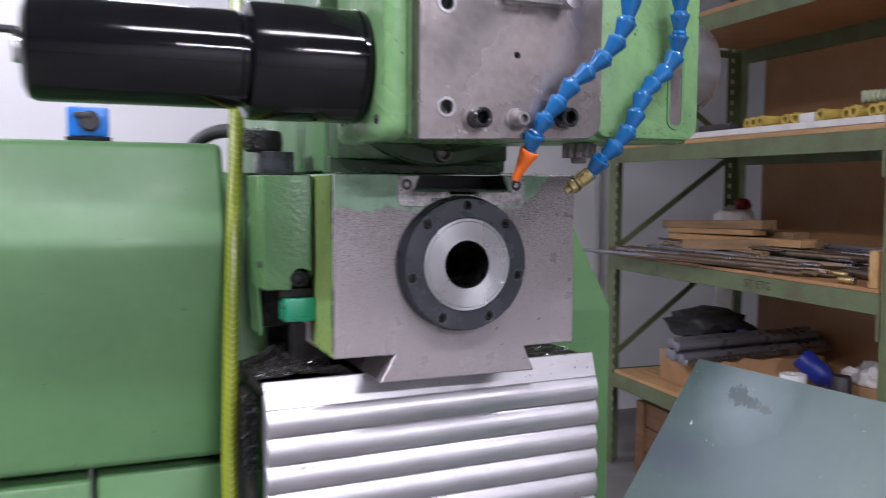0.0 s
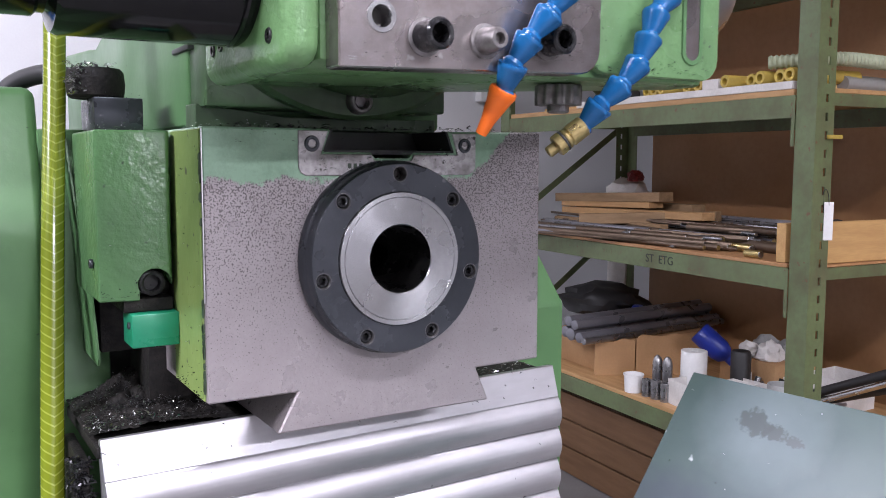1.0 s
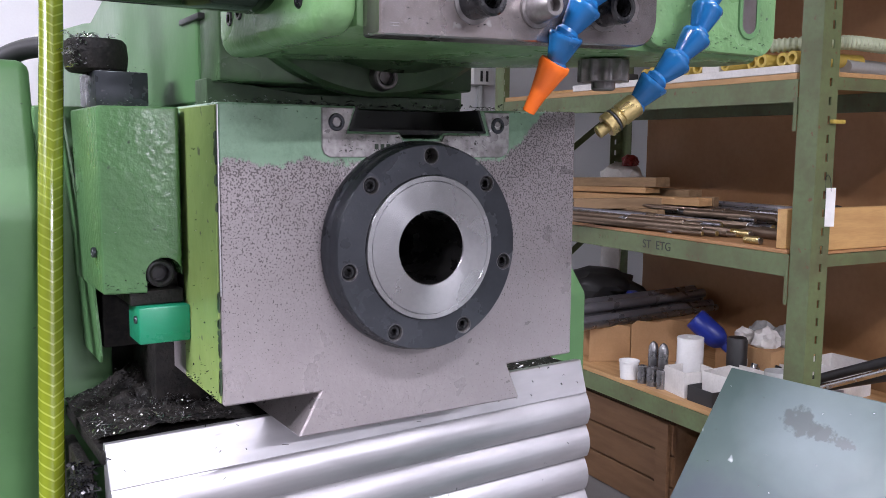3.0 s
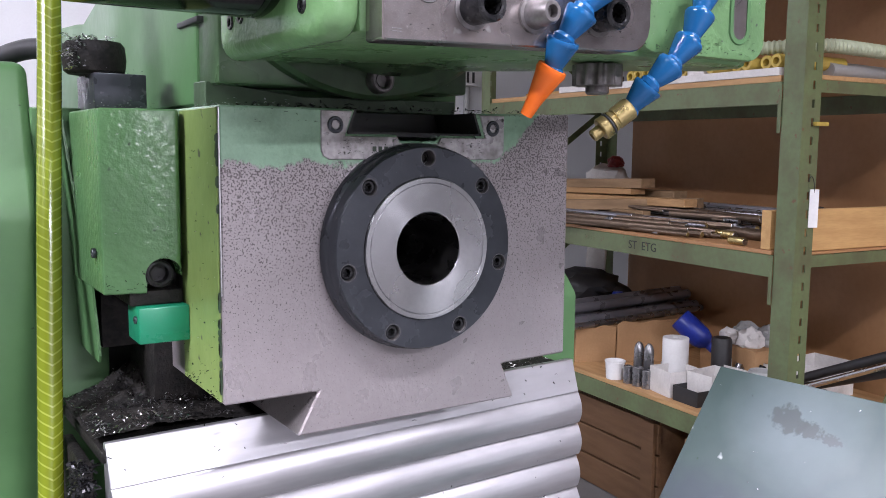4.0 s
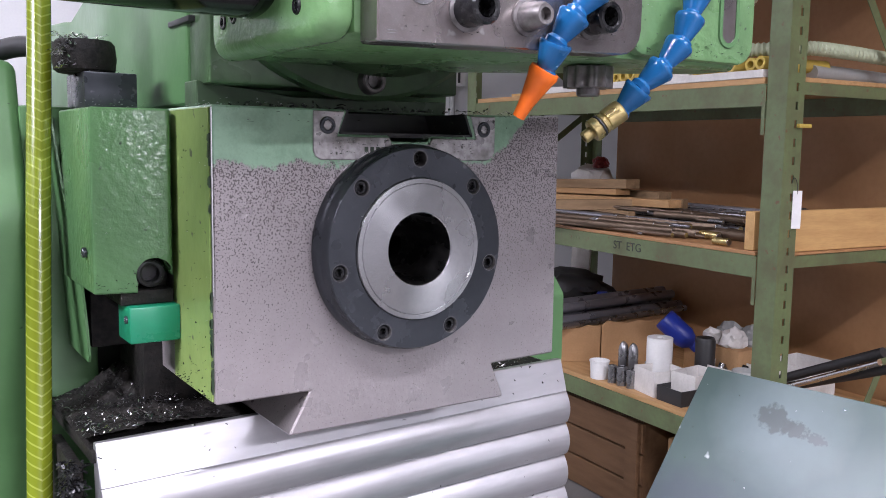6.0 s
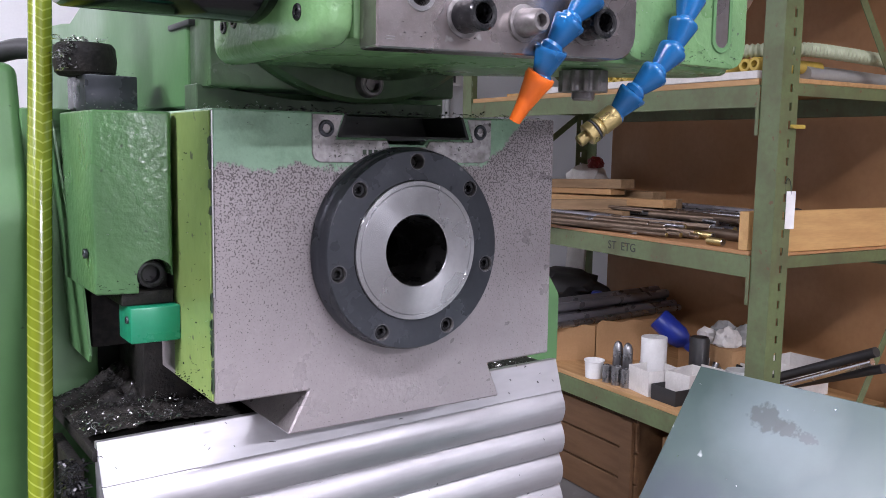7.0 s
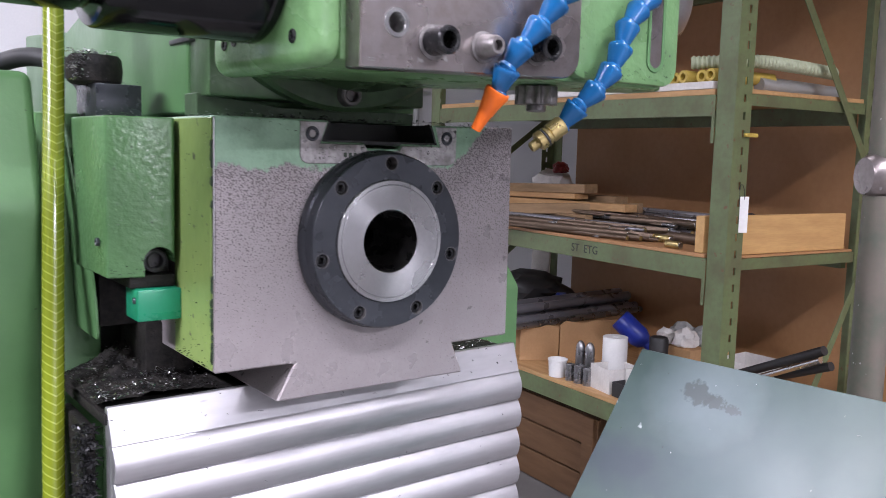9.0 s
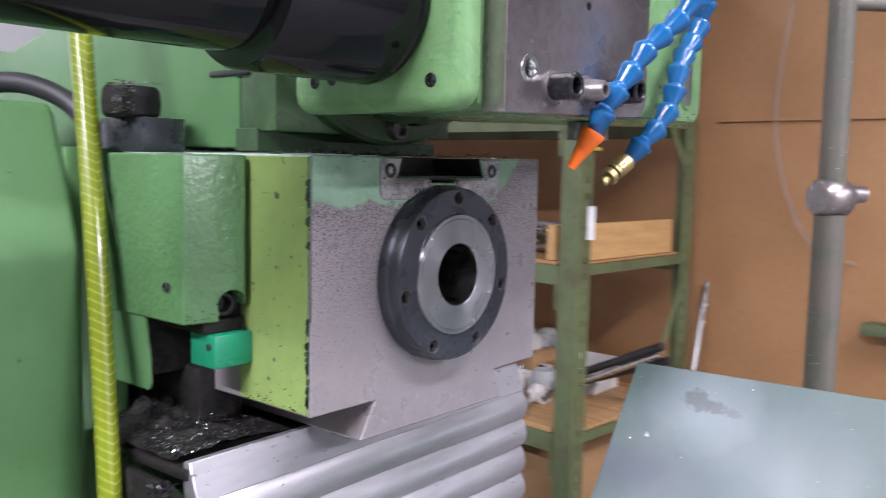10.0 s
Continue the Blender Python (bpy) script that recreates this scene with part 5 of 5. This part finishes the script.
def mound_height(x, y):
    h = 0.022 * math.exp(-((x + 0.128) / 0.030) ** 2 - ((y - 0.150) / 0.038) ** 2) + 0.006 * math.exp(-((x + 0.14) / 0.04) ** 2)
    return max(0.0, h * (0.9 + 0.4 * noise.noise(Vector((x, y, 0)) * 120)))


mound = bmesh.new()
bmesh.ops.create_grid(mound, x_segments=70, y_segments=50, size=0.5)
for v in mound.verts:
    x, y = -0.135 + v.co.x * 0.10, 0.112 + v.co.y * 0.10
    v.co = Vector((x, y, 1.0815 + mound_height(x, y) + 0.0012 * noise.noise(Vector((x, y, 3)) * 400)))
thing("swarf_mound", mound, OIL_SHADE, "heap of oily black swarf on the tray", "swarf", kind="stuff")
part("stuck_chips", chips([(-0.1745 + 0.004 * math.sin(k), 0.1365 + 0.003 * math.cos(2.1 * k), 1.308 + 0.0019 * k, 0.004, 0.004, 9, 0.0045) for k in range(11)] + [(-0.158, 0.150, 1.3282, 0.015, 0.013, 36, 0.006)], 9), CHIP, clamp, "curled bright chips")
def scattered(seed, count, where, size):
    """Loose bits lying on a slanted sheet: where(a, b) gives the place for a, b in 0..1."""
    r6 = random.Random(seed)
    spots = [(*where(r6.random(), r6.random()), 0.0, 0.0, 1, size) for _ in range(count)]
    return chips(spots, seed)


thing("dark_chips", joined(scattered(21, 46, lambda a, b: (-0.18 + 0.36 * a, 0.0432 + 0.008 * b, 1.0625 + 0.026 * b), 0.0035), scattered(22, 40, lambda a, b: (-0.18 + 0.36 * a, 0.0392, 1.055 - 0.24 * b), 0.003), scattered(24, 90, lambda a, b: (-0.12 + 0.24 * a, -0.0035 + 0.02 * b, 1.2828), 0.0045), scattered(26, 110, lambda a, b: (-0.052 + 0.104 * a, -0.0062, 1.2555 + 0.012 * b * b), 0.0022), scattered(27, 70, lambda a, b: (-0.118 + 0.236 * a, -0.0045, 1.2815 - 0.012 * b * b), 0.0026), scattered(33, 60, lambda a, b: (0.079 + 0.104 * a, -0.1193, 1.3165 + 0.010 * b * b), 0.0028), scattered(34, 60, lambda a, b: (-0.086 + 0.15 * a, -0.1287, 1.3125 + 0.006 * a + 0.012 * b * b), 0.0022), scattered(35, 40, lambda a, b: (-0.174 + 0.042 * a, 0.0622 - 0.0076 * a, 1.172 + 0.02 * b * b), 0.0026), scattered(36, 60, lambda a, b: (-0.1264, 0.068 * b, 1.114 + 0.16 * a * a), 0.0024), scattered(25, 50, lambda a, b: (-0.125, 0.07 * b, 1.1135 + 0.002 * a), 0.004)), BLACKSCREW, "small dark chips stuck on the machine", "swarf", kind="stuff")
thing("guard_chips", scattered(23, 36, lambda a, b: tuple(K + 0.30 * a * T + 0.16 * b * E + Vector((-0.0012, 0, 0.0012))), 0.0028), CHIP, "small bright chips stuck on the guard", "swarf", kind="stuff")
thing("swarf", chips([(-0.14, 0.105, 1.0830, 0.045, 0.050, 900, 0.0026), (-0.155, 0.068, 1.0830, 0.028, 0.012, 70, 0.0042), (-0.128, 0.098, 1.0900, 0.014, 0.004, 60, 0.004), (0.125, 0.085, 1.0845, 0.055, 0.028, 320, 0.003),
                      (-0.158, 0.152, 1.3285, 0.014, 0.014, 40, 0.003), (-0.15, 0.135, 1.3065, 0.02, 0.006, 26, 0.0025), (-0.10, 0.03, 1.2832, 0.024, 0.026, 60, 0.0025), (0.06, 0.01, 1.2832, 0.06, 0.012, 50, 0.0022),
                      (0.0, -0.0062, 1.2615, 0.05, 0.0, 26, 0.0026), (0.03, -0.0064, 1.2655, 0.02, 0.0, 18, 0.003), (-0.155, 0.07, 1.2822, 0.02, 0.012, 30, 0.002), (-0.145, 0.072, 1.1722, 0.012, 0.01, 24, 0.0025)], 3), CHIP, "small bright metal chips scattered over the machine", "swarf", kind="stuff")
thing("swarf_clump", chips([(-0.1905 + 0.003 * math.sin(3.1 * k), 0.064 + 0.004 * math.cos(2.3 * k), 0.99 + 0.0042 * k, 0.0055, 0.009, 46, 0.006) for k in range(19)], 31), BLACKSCREW, "stringy black swarf hanging at the cover's end", "swarf", kind="stuff")
thing("fine_chips", joined(scattered(41, 60, lambda a, b: (0.054 * math.sqrt(b) * math.cos(6.28 * a), -0.0241, 1.1978 + 0.054 * math.sqrt(b) * math.sin(6.28 * a)) if b > 0.7 else (-0.174 + 0.042 * a, 0.0620 - 0.0078 * a, 1.19 + 0.11 * b), 0.0014), scattered(42, 60, lambda a, b: (-0.12 + 0.24 * a, -0.0052, 1.12 + 0.14 * b), 0.0013), scattered(43, 40, lambda a, b: (0.079 + 0.104 * a, -0.1194, 1.318 + 0.05 * b), 0.0015), scattered(44, 30, lambda a, b: (-0.1266, 0.068 * b, 1.12 + 0.15 * a), 0.0016), scattered(45, 50, lambda a, b: (-0.06 + 0.125 * a, 0.044 + 0.01 * b, 1.2995 + 0.004 * b), 0.002)), CHIP, "very fine bright chips sticking to the machine", "swarf", kind="stuff")
